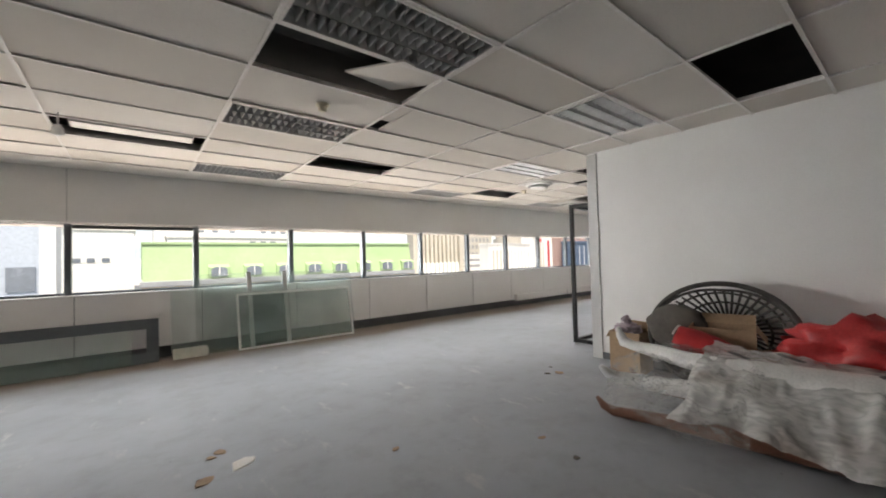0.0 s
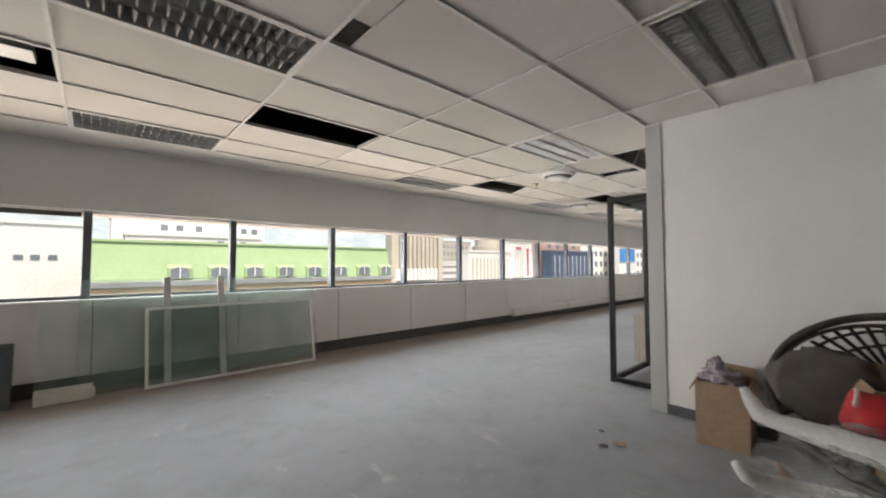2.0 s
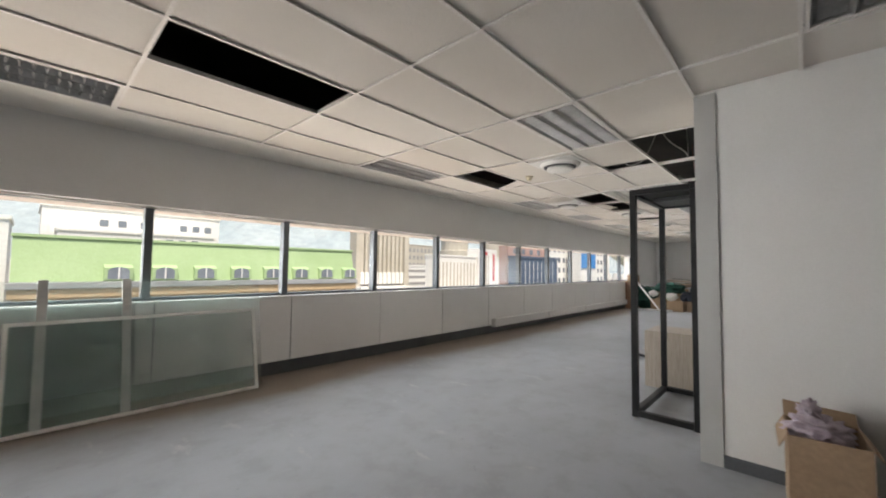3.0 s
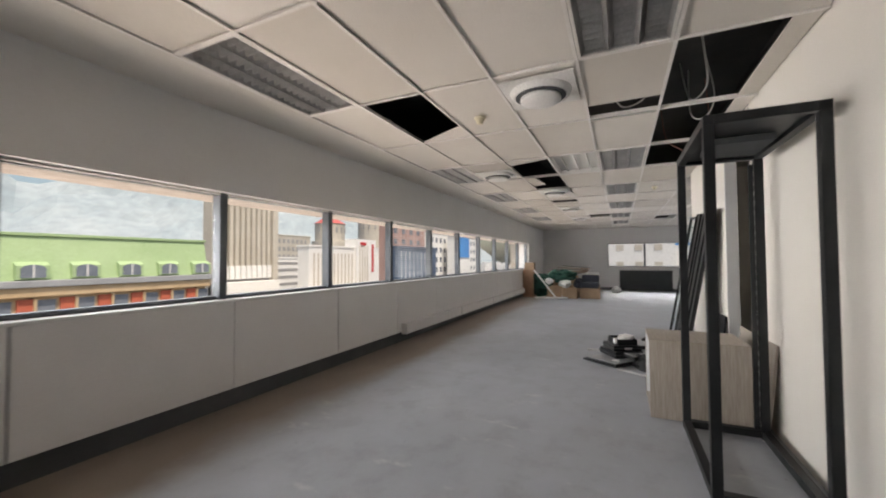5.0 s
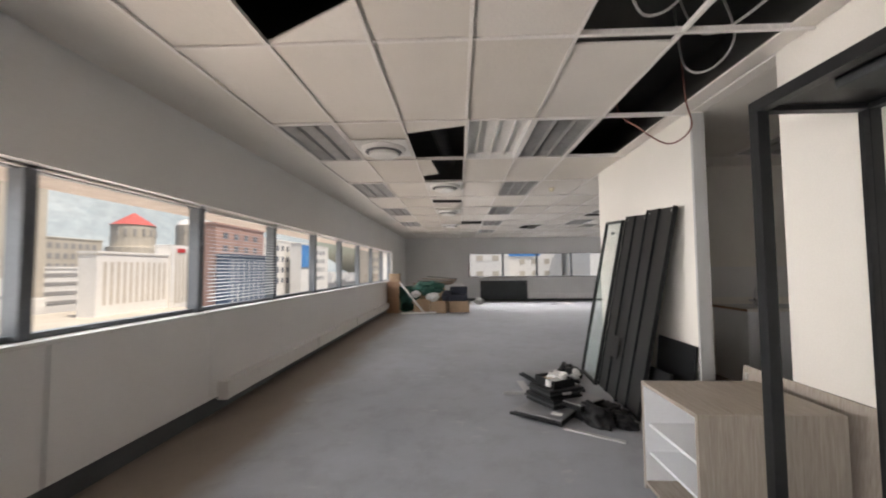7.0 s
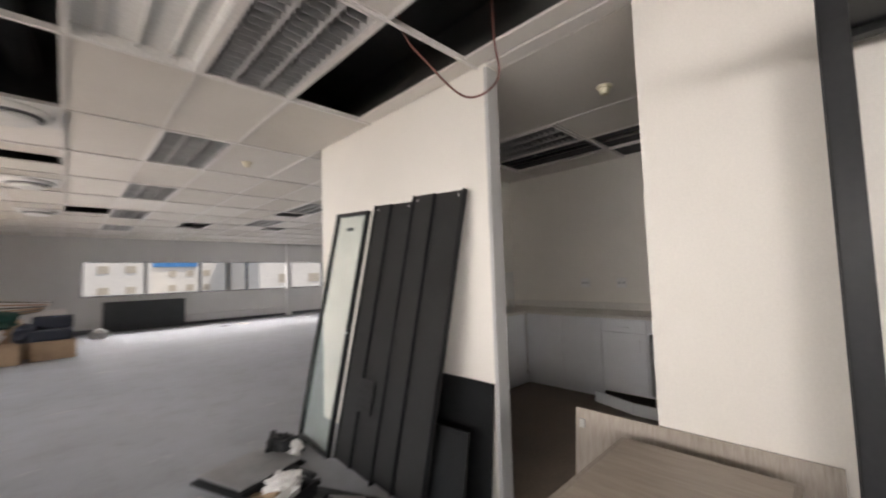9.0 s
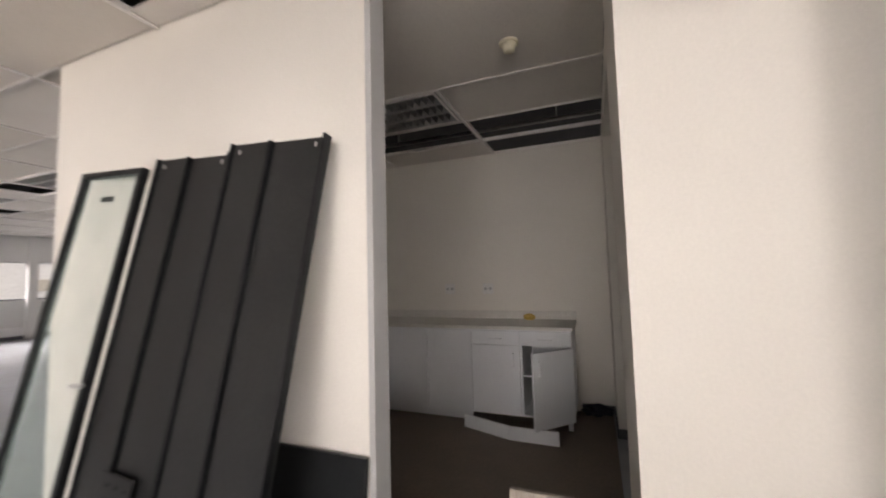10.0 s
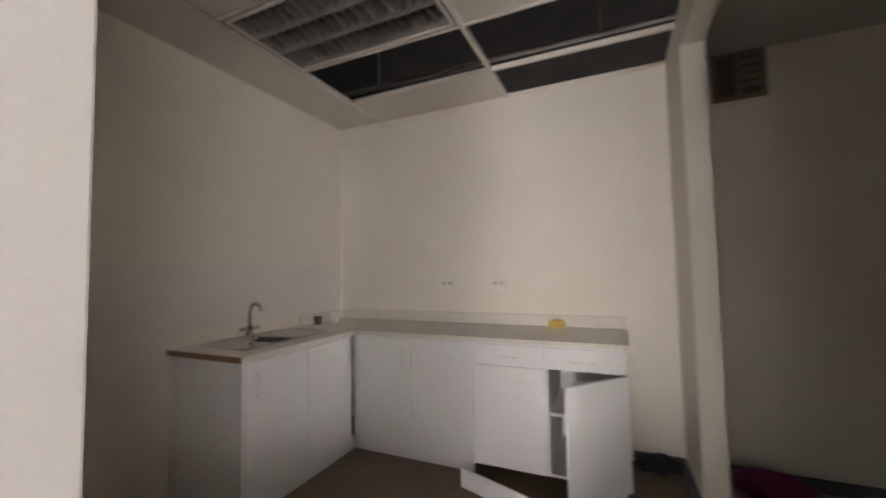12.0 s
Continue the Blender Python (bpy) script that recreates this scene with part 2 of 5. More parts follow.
def tube(bm, pts, r, n=8, closed=False):
    """A round bar along a chain of points; r a radius or one for each point."""
    pts = [Vector(p) for p in pts]
    rs = r if isinstance(r, (list, tuple)) else [r] * len(pts)
    rings, up = [], Vector((0.13, 0.21, 0.97))
    for i, p in enumerate(pts):
        a = pts[i - 1] if i or closed else p
        b = pts[(i + 1) % len(pts)] if i < len(pts) - 1 or closed else p
        d = (b - a).normalized()
        u = d.cross(up)
        if u.length < 0.05:
            u = d.cross(Vector((1, 0, 0)))
        u.normalize()
        w = u.cross(d)
        rings.append([bm.verts.new(p + rs[i] * (math.cos(t) * u + math.sin(t) * w)) for t in (2 * math.pi * k / n for k in range(n))])
    last = len(rings) if closed else len(rings) - 1
    for i in range(last):
        A, B = rings[i], rings[(i + 1) % len(rings)]
        for k in range(n):
            bm.faces.new((A[k], A[(k + 1) % n], B[(k + 1) % n], B[k]))
    if not closed:
        bm.faces.new(rings[0][::-1]); bm.faces.new(rings[-1])
    return bm

def turned(bm, profile, n=24, cx=0, cy=0):
    """A turned body round the z axis from (radius, height) rows."""
    rings = [[bm.verts.new((cx + r * math.cos(a), cy + r * math.sin(a), z)) for a in (2 * math.pi * k / n for k in range(n))] for r, z in profile]
    for A, B in zip(rings, rings[1:]):
        for k in range(n):
            bm.faces.new((A[k], A[(k + 1) % n], B[(k + 1) % n], B[k]))
    bm.faces.new(rings[0][::-1]); bm.faces.new(rings[-1])
    return bm

def lump(bm, cx, cy, cz, rx, ry, rz, rough=0.25, freq=2.5, seed=0, sub=4, flat=None):
    """A crumpled rounded body; flat: nothing goes below this height."""
    got = bmesh.ops.create_icosphere(bm, subdivisions=sub, radius=1)
    for v in got["verts"]:
        k = 1 + rough * noise.fractal(v.co * freq + Vector((seed * 7.1, seed * 3.3, 1)), 0.7, 2.1, 4)
        v.co = Vector((cx + v.co.x * rx * k, cy + v.co.y * ry * k, cz + v.co.z * rz * k))
        if flat is not None and v.co.z < flat:
            v.co.z = flat + 0.002 * abs(v.co.z)
    return bm

# ---- the large structure ----
CEIL, WALL_N, FACE, FAR = 2.80, 7.36, 2.89, 21.9
SILL, HEAD = 1.035, 2.05
MULLIONS = [0.78 + 1.518 * k - 0.0035 * k * abs(k) for k in range(-3, 13)]
WEST, SOUTH = -4.5, -4.0
structure("floor", boxes((WEST - 0.2, FAR + 0.2, -8.2, WALL_N + 0.3, -0.25, 0.0)), CONCRETE, "bare grey stained concrete screed floor", "floor")
wall_n = structure("wall_north", boxes((WEST, MULLIONS[-1], WALL_N + 0.10, WALL_N + 0.28, 0, SILL - 0.02),
    (WEST, MULLIONS[-1], WALL_N, WALL_N + 0.55, HEAD, 3.5), (MULLIONS[-1], FAR, WALL_N, WALL_N + 0.4, 0, 3.5)), PAINT,
    "painted wall with a long strip window above low panels", "wall")
wall_w = structure("wall_west", boxes((WEST - 0.2, WEST, SOUTH, WALL_N + 0.28, 0, 3.5)), PAINT, "plain painted end wall", "wall")
structure("wall_south", boxes((WEST, 4.95, SOUTH - 0.2, SOUTH, 0, 3.5)), PAINT, "plain painted wall behind the entrance", "wall")
wall_p = structure("wall_partition_1", boxes((4.95, 5.07, SOUTH, FACE, 0, 2.83)), PAINT, "plain white painted partition wall", "wall")
wall_f = structure("wall_partition_2", boxes((5.07, 7.21, 2.32, FACE, 0, 2.83)), CREAM, "cream painted deep partition wall beside the kitchenette opening", "wall")
wall_g = structure("wall_partition_3", boxes((8.12, 10.40, FACE - 0.10, FACE, 0, 2.83)), CREAM, "cream painted partition wall beside the kitchenette opening", "wall")
structure("wall_kitchen_east", boxes((10.05, 10.40, -8.0, FACE - 0.10, 0, 2.83)), CREAM, "cream painted kitchenette side wall", "wall")
structure("wall_kitchen_back", boxes((5.07, 10.05, -0.2, -0.06, 0, 2.83)), CREAM, "cream painted kitchenette back wall", "wall")
structure("wall_kitchen_wing", boxes((7.07, 7.19, -0.06, 0.53, 0, 2.83), (7.07, 7.19, 0.53, 2.32, 2.62, 2.83)), CREAM, "cream painted wing wall with a header beam", "wall")
structure("wall_far_south", boxes((10.40, FAR, -8.2, -8.0, 0, 3.5)), PAINT, "plain painted wall of the far room", "wall")
# far wall with its strip window
FARM = [4.5 - 1.5 * k for k in range(7)]
wall_e = structure("wall_east", boxes((FAR, FAR + 0.3, -8.0, WALL_N, 0, 1.05), (FAR, FAR + 0.3, -8.0, WALL_N, 2.10, 3.5),
    (FAR, FAR + 0.3, 4.5, WALL_N, 1.05, 2.10), (FAR, FAR + 0.3, -8.0, FARM[-1], 1.05, 2.10)), PAINT, "painted end wall with a strip window", "wall")

# corner strips and skirting
structure("trim_partition_edge", boxes((4.935, 4.953, FACE - 0.13, FACE + 0.004, 0, CEIL - 0.01), (4.935, 4.99, FACE - 0.002, FACE + 0.012, 0, CEIL - 0.01), bevel=0.003), TRIM, "pale grey metal corner strip", "trim")
structure("trim_kitchen_jamb", boxes((8.113, 8.14, FACE - 0.104, FACE + 0.008, 0, CEIL - 0.01), bevel=0.004), TRIM, "grey metal strip on the end of the partition", "trim")
structure("baseboard_partition", boxes((4.938, 4.952, SOUTH, FACE - 0.13, 0, 0.09), bevel=0.002), SKIRT, "dark vinyl skirting", "skirting")
structure("baseboard_wing", boxes((7.06, 7.20, 0.52, 0.54, 0, 0.08), (7.188, 7.202, -0.06, 0.54, 0, 0.08), (7.2, 7.5, -0.062, -0.045, 0, 0.08), (5.2, 7.07, -0.062, -0.045, 0, 0.08), bevel=0.002), SKIRT, "dark vinyl skirting in the kitchenette", "skirting")
structure("baseboard_north", boxes((WEST, MULLIONS[-1], WALL_N + 0.075, WALL_N + 0.102, 0, 0.19)), SKIRT, "dark recessed skirting under the window panels", "skirting")
structure("baseboard_east", boxes((FAR - 0.012, FAR, -8, WALL_N, 0, 0.12)), SKIRT, "dark skirting", "skirting")

# low panels under the strip window, one between each pair of joints
EDGES = [WEST] + [x + 0.07 for x in MULLIONS[:-1]] + [MULLIONS[-1] + 0.07]
for a, b in zip(EDGES, EDGES[1:]):
    part("panel", boxes((a + 0.006, b - 0.006, WALL_N, WALL_N + 0.03, 0.185, SILL - 0.03), bevel=0.003), PANEL, wall_n)
part("joint_strip", boxes((MULLIONS[2] - 0.006, MULLIONS[2] + 0.006, WALL_N - 0.003, WALL_N - 0.0005, HEAD + 0.02, 2.79)), TRIM, wall_n)
part("joint_backing", boxes((WEST, MULLIONS[-1], WALL_N + 0.02, WALL_N + 0.098, 0.192, SILL - 0.032)), SKIRT, wall_n)
part("sill", boxes((WEST, MULLIONS[-1], WALL_N - 0.008, WALL_N + 0.24, SILL - 0.03, SILL - 0.002), bevel=0.006), PAINT, wall_n, "white window sill board")
part("outer_soffit", boxes((WEST, MULLIONS[-1], WALL_N + 0.12, WALL_N + 0.60, HEAD - 0.02, HEAD - 0.004)), surface("raw_soffit", (0.36, 0.31, 0.27), (0.48, 0.42, 0.37), 0.9, big=4, relief=0.3), wall_n, "rough concrete lintel soffit")

def strip_window(name, spots, z0, z1, along_x, at, label):
    """Framed panes between mullions; at is the inner wall face."""
    win = tagged(new(name), label, "window", kind="structure")
    def place(a, b, d0, d1, za, zb, bevel=0.0):
        return boxes((a, b, at + d0, at + d1, za, zb) if along_x else (at + d0, at + d1, a, b, za, zb), bevel=bevel)
    lo, hi = min(spots), max(spots)
    part("window_frame", place(lo, hi, 0.04, 0.11, z0, z0 + 0.035, 0.004), FRAME, win)
    part("window_frame", place(lo, hi, 0.03, 0.09, z1 - 0.03, z1, 0.004), FRAME, win)
    part("head_track", place(lo, hi, 0.0, 0.028, z1 - 0.022, z1 - 0.006, 0.003), BARS, win)
    for x in spots:
        part("mullion", place(x - 0.04, x + 0.04, 0.0, 0.11, z0, z1, 0.006), FRAME, win)
    s = sorted(spots)
    for a, b in zip(s, s[1:]):
        pane = part("pane", place(a + 0.042, b - 0.042, 0.07, 0.076, z0 + 0.036, z1 - 0.031), GLASS, win)
        pane.visible_shadow = False
    return win
strip_window("window_1", [WEST + 0.04] + MULLIONS, SILL, HEAD, True, WALL_N + 0.07, "long strip window with dark grey metal mullions")
strip_window("window_2", FARM, 1.05, 2.10, False, FAR + 0.02, "strip window in the far end wall")
part("roller_blind", boxes((MULLIONS[2] + 0.05, MULLIONS[3] - 0.05, WALL_N - 0.005, WALL_N + 0.05, HEAD - 0.085, HEAD - 0.03), bevel=0.01), DARKGREY, wall_n, "rolled-up dark blind")
# blinds half hide two panes further on
def blind(x0, x1, drop):
    b = thing("window_blind", pose(0, 0, 0), "grey slatted venetian blind hanging in the strip window", "blind", "window blinds")
    part("head_rail", boxes((x0, x1, WALL_N + 0.01, WALL_N + 0.05, HEAD - 0.06, HEAD - 0.035)), ALU, b)
    n = int(drop / 0.035)
    for i in range(n):
        z = HEAD - 0.08 - i * 0.035
        bm = bmesh.new()
        box(bm, x0, x1, -0.014, 0.014, -0.001, 0.001, m=pose(0, WALL_N + 0.035, z, 12))
        part("slat", bm, ALU, b)
blind(MULLIONS[8] + 0.05, MULLIONS[9] - 0.05, 0.9)

# skirting heater along the panels
heater = thing("skirting_heater", pose(0, 0, 0), "long low white metal skirting heater under the strip window", "heater")
part("casing", boxes((8.48, 18.2, WALL_N - 0.11, WALL_N - 0.002, 0.16, 0.33), bevel=0.008), PANEL, heater)
part("end_cap", boxes((8.462, 8.482, WALL_N - 0.112, WALL_N - 0.002, 0.155, 0.335), bevel=0.004), PANEL, heater)
for x in (10.9, 13.3, 15.8):
    part("joint_strip", boxes((x, x + 0.03, WALL_N - 0.114, WALL_N - 0.1, 0.16, 0.332)), TRIM, heater)
heater2 = thing("skirting_heater", pose(0, 0, 0), "long low white metal skirting heater under the far window", "heater")
part("casing", boxes((FAR - 0.11, FAR - 0.013, -1.4, 1.9, 0.1, 0.33), bevel=0.008), PANEL, heater2)
structure("far_wall_pier", boxes((FAR - 0.12, FAR, -1.62, -1.42, 0, CEIL)), PAINT, "shallow painted pier on the far wall", "pier")

# ---- ceiling: grid, tiles with gaps, and the dark void above ----
GX = [0.63 + 1.26 * k for k in range(-5, 18)]
GY = [6.72, 6.12, 5.49, 4.88, 4.25, 3.64, 2.90, 2.28, 1.68, 1.04, 0.44] + [0.44 - 0.61 * k for k in range(1, 14)]
def cell(x, y):
    i = max(k for k in range(len(GX)) if GX[k] <= x)
    j = min(k for k in range(len(GY)) if GY[k] <= y)
    return i, j
def cell_box(c):
    i, j = c
    return GX[i], GX[i + 1], GY[j], GY[j - 1]
KITCHEN = (7.19, 10.05, -0.06, 2.78)
# cells by a point inside: lamps, and openings given as a share of the cell that is open
LAMPS = [(1.3, 1.9), (1.3, 3.9), (1.3, 6.4), (3.8, 1.9), (5.0, 6.4), (5.0, 3.9), (8.8, 6.4), (8.8, 3.9), (11.3, 6.4), (11.3, 3.9), (13.8, 6.4), (13.8, 3.9), (16.3, 3.9), (16.3, 6.4),
         (13.8, 1.4), (13.8, -1.0), (16.3, 1.4), (18.8, 3.9)]
OPEN = {(1.3, 2.6): (0, 1, 0, 1), (0.0, 5.2): (0, 1, 0, 1), (2.5, 5.2): (0, 1, 0, 1), (3.8, 0.7): (0, 1, 0, 1), (6.3, 5.8): (0, 1, 0, 1), (2.5, 3.3): (0, 0.12, 0.6, 1), (8.8, 4.5): (0, 1, 0, 1), (6.3, 3.9): (0.75, 1, 0, 1),
        (6.3, 3.3): (0, 1, 0.2, 1), (7.5, 3.3): (0, 1, 0.2, 1), (8.8, 3.3): (0, 1, 0.2, 1), (8.8, 5.2): (0, 1, 0, 1), (10.1, 5.2): (0, 1, 0, 1), (16.3, 4.5): (0, 0.7, 0, 1),
        (12.6, 5.2): (0.3, 0.6, 0, 1), (15.1, 1.4): (0, 0.5, 0, 1), (7.5, 3.9): (0.0, 0.08, 0, 1), (17.6, 2.6): (0, 1, 0, 1), (17.6, 0.7): (0, 0.6, 0, 1)}
lamp_cells = {cell(*p) for p in LAMPS}
open_cells = {cell(*p): v for p, v in OPEN.items()}
def blocked(x0, x1, y0, y1):
    cx, cy = (x0 + x1) / 2, (y0 + y1) / 2
    return 4.95 < cx < 10.4 and cy < 2.83 or cx < 4.95 and cy < SOUTH
tiles, bars = bmesh.new(), bmesh.new()
rng = random.Random(4)
def tile(x0, x1, y0, y1):
    if x1 - x0 < 0.02 or y1 - y0 < 0.02:
        return
    t = pose((x0 + x1) / 2, (y0 + y1) / 2, CEIL + 0.010 + rng.random() * 0.003, rng.gauss(0, 0.22), rng.gauss(0, 0.13), 0)
    w, h = (x1 - x0) / 2 - 0.006, (y1 - y0) / 2 - 0.006
    box(tiles, -w, w, -h, h, 0, 0.014, m=t)
for i in range(len(GX) - 1):
    for j in range(len(GY) - 1, 0, -1):
        x0, x1, y0, y1 = GX[i], GX[i + 1], GY[j], GY[j - 1]
        if x0 < 4.95 < x1 and y0 < 2.3:
            x1 = 4.945
        if j >= 7 and x0 < 10.4 < x1 :
            x0 = 10.41
        if x0 > FAR - 0.1 or blocked(x0, x1, y0, y1) or (i, j) in lamp_cells:
            continue
        x1 = min(x1, FAR)
        if j == 6 and x0 > 4.5 and x0 < 10.3:
            y0 = 2.895
        got = open_cells.get((i, j))
        if got:
            a, b, c, d = got
            w, h = x1 - x0, y1 - y0
            tile(x0, x0 + a * w, y0, y1); tile(x0 + b * w, x1, y0, y1)
            tile(x0 + a * w, x0 + b * w, y0, y0 + c * h); tile(x0 + a * w, x0 + b * w, y0 + d * h, y1)
        else:
            tile(x0, x1, y0, y1)
# cut and slipped pieces left in three open cells
def cut_tile(*ring):
    lo = [tiles.verts.new((x, y, CEIL + 0.008)) for x, y in ring]
    hi = [tiles.verts.new((x, y, CEIL + 0.022)) for x, y in ring]
    tiles.faces.new(lo[::-1]); tiles.faces.new(hi)
    for k in range(len(ring)):
        n = (k + 1) % len(ring)
        tiles.faces.new((lo[k], lo[n], hi[n], hi[k]))
cut_tile((6.58, 5.50), (6.92, 5.50), (6.92, 6.11))
cut_tile((8.20, 5.48), (8.20, 4.89), (8.34, 4.89), (8.52, 5.48))
cut_tile((9.47, 5.48), (9.47, 5.31), (10.2, 5.24), (10.32, 5.48))
# plaster margin along the windows
box(tiles, WEST, FAR, 6.735, WALL_N, CEIL + 0.002, CEIL + 0.02)
box(bars, WEST, FAR, 6.708, 6.735, CEIL - 0.004, CEIL + 0.03)
for y in GY[1:]:
    for x0, x1 in (((WEST, 4.945), (10.41, FAR)) if y < 2.95 else ((WEST, FAR),)):
        box(bars, x0, x1, y - 0.012, y + 0.012, CEIL - 0.002, CEIL + 0.004)
        box(bars, x0, x1, y - 0.002, y + 0.002, CEIL + 0.004, CEIL + 0.035)
for x in GX:
    if x > FAR:
        continue
    lo = FACE + 0.006 if 4.9 < x < 10.4 else -8.0
    box(bars, x - 0.012, x + 0.012, lo, 6.71, CEIL - 0.0035, CEIL + 0.0025)
    box(bars, x - 0.002, x + 0.002, lo, 6.71, CEIL + 0.004, CEIL + 0.037)
# kitchenette ceiling: plain boards with an open row of cells
KX, KY = (7.19, 8.34, 9.57, 10.05), (-0.06, 0.40, 0.97, 1.62, 2.78)
for x0, x1, y0, y1 in ((7.19, 8.34, 0.97, 1.62), (9.57, 10.05, -0.06, 2.78), (8.34, 9.57, -0.06, 0.40), (7.19, 9.57, 1.62, 2.78)):
    box(tiles, x0 + 0.004, x1 - 0.004, y0 + 0.004, y1 - 0.004, CEIL + 0.004, CEIL + 0.018)
box(tiles, 5.07, 7.07, -0.06, 2.32, 2.78, 2.80)
box(tiles, 7.19, 8.12, 2.785, FACE, CEIL + 0.004, CEIL + 0.018)
for x in (8.34, 9.57):
    box(bars, x - 0.014, x + 0.014, -0.06, 1.62, CEIL - 0.006, CEIL + 0.03)
for y in (0.40, 0.97, 1.62):
    box(bars, 7.19, 9.57, y - 0.012, y + 0.012, CEIL - 0.002, CEIL + 0.03)
box(bars, 7.19, 8.34, -0.06, -0.04, CEIL - 0.002, CEIL + 0.01)
structure("ceiling", tiles, TILE, "suspended ceiling of worn off-white mineral tiles, several missing", "ceiling")
structure("ceiling_grid", bars, BARS, "white metal ceiling grid bars", "ceiling grid")
# slab and ducts are coloured near-black to give the void its shade
structure("ceiling_void", boxes((WEST - 0.2, FAR + 0.3, -8.2, WALL_N + 0.55, 3.4, 3.6)), VOID_SHADE, "concrete slab above the suspended ceiling, coloured dark for the void's shade", "slab")
ducts = thing("air_duct", pose(0, 0, 0), "metal air duct above the missing ceiling tiles, shade painted into its colour", "duct")
part("duct_run", boxes((WEST, 21.0, 2.3, 2.75, 3.0, 3.35), bevel=0.02), VOID_SHADE, ducts)
part("duct_branch", tube(bmesh.new(), [(x, 5.2 + 0.1 * math.sin(x), 3.2) for x in (-1.5, 0, 1.5, 3, 5, 7, 9, 11)], 0.1, 12), VOID_SHADE, ducts)
conduit = thing("conduit", pose(0, 0, 0), "thin pale conduit above the kitchenette ceiling", "conduit")
part("pipe", tube(bmesh.new(), [(5.2, 0.2, 2.98), (10.3, 0.25, 2.98)], 0.02), ALU, conduit)
for x in (5.6, 7.6, 9.4):
    part("hanger", tube(bmesh.new(), [(x, 0.23, 2.98), (x, 0.23, 3.4)], 0.006), ALU, conduit)

def louvre_lamp(x0, x1, y0, y1, rows=3, cells=18):
    """A recessed troffer with a parabolic louvre, unlit."""
    lx, ly = x1 - x0 - 0.03, y1 - y0 - 0.03
    lamp = thing("ceiling_light", pose((x0 + x1) / 2, (y0 + y1) / 2, CEIL), "unlit recessed fluorescent light with a bright metal louvre", "ceiling light", "ceiling lights")
    a, b = lx / 2, ly / 2
    part("frame", boxes((-a, a, -b, -b + 0.02, -0.003, 0.012), (-a, a, b - 0.02, b, -0.003, 0.012), (-a, -a + 0.02, -b, b, -0.0035, 0.0115), (a - 0.02, a, -b, b, -0.0035, 0.0115)), BARS, lamp)
    part("housing", boxes((-a, a, -b, b, 0.10, 0.11), (-a, a, -b, -b + 0.004, 0.012, 0.1), (-a, a, b - 0.004, b, 0.012, 0.1), (-a, -a + 0.004, -b, b, 0.012, 0.1), (a - 0.004, a, -b, b, 0.012, 0.1)), ALU, lamp)
    bm = bmesh.new()
    w = (2 * b - 0.04) / rows
    for r in range(rows):                      # parabolic cross blades, one trough a row
        c0 = -b + 0.02 + r * w
        for k in range(1, cells):
            x = -a + 0.02 + k * (2 * a - 0.04) / cells
            t, e = 0.013, 0.002
            vs = [bm.verts.new((x + dx, y, z)) for y in (c0 + 0.03, c0 + w - 0.03) for dx, z in ((-e, 0.0), (e, 0.0), (t, 0.05), (-t, 0.05))]
            for q in ((0, 1, 2, 3), (7, 6, 5, 4), (0, 4, 5, 1), (1, 5, 6, 2), (3, 7, 4, 0)):
                bm.faces.new([vs[i] for i in q])
    tagged(part("louvre", bm, METAL, lamp), kind="stuff")
    for r in range(rows):
        c0 = -b + 0.02 + r * w
        bm = bmesh.new()
        for side in (0, 1):                    # curved side reflectors
            pts = [(0.0, 0.0), (0.018, 0.03), (0.03, 0.055)]
            prev = None
            for o, z in pts:
                y = c0 + o + 0.004 if side == 0 else c0 + w - o - 0.004
                row = (bm.verts.new((-a + 0.02, y, z)), bm.verts.new((a - 0.02, y, z)))
                if prev:
                    bm.faces.new((prev[0], prev[1], row[1], row[0]))
                prev = row
        part("reflector", bm, METAL, lamp)
        part("tube", tube(bmesh.new(), [(-a + 0.05, c0 + w / 2, 0.075), (a - 0.05, c0 + w / 2, 0.075)], 0.013, 8), WHITE, lamp, "unlit white fluorescent tube", True)
    return lamp
for p in LAMPS:
    c = cell_box(cell(*p))
    if p == (3.8, 1.9):
        c = (3.18, 4.40, c[2], c[3])
    louvre_lamp(*c)
louvre_lamp(8.355, 9.555, 0.985, 1.605)
def bare_lamp(x0, x1, y0, y1):
    """A troffer without its louvre: white tray, tubes and end holders."""
    a, b = (x1 - x0) / 2 - 0.015, (y1 - y0) / 2 - 0.015
    lamp = thing("ceiling_light", pose((x0 + x1) / 2, (y0 + y1) / 2, CEIL), "unlit recessed ceiling light with its louvre missing", "ceiling light", "ceiling lights")
    part("housing", boxes((-a, a, -b, b, 0.07, 0.08), (-a, a, -b, -b + 0.012, -0.003, 0.07), (-a, a, b - 0.012, b, -0.003, 0.07), (-a, -a + 0.012, -b + 0.012, b - 0.012, -0.003, 0.07), (a - 0.012, a, -b + 0.012, b - 0.012, -0.003, 0.07)), WHITE, lamp)
    for y in (-0.17, 0.0, 0.17):
        part("tube", tube(bmesh.new(), [(-a + 0.05, y, 0.05), (a - 0.05, y, 0.05)], 0.013, 8), WHITE, lamp, "unlit white fluorescent tube", True)
        for x in (-a + 0.04, a - 0.04):
            part("tube_holder", boxes((x - 0.012, x + 0.012, y - 0.012, y + 0.012, 0.03, 0.07), bevel=0.003), WHITE, lamp)
bare_lamp(*cell_box(cell(8.8, 4.5)))

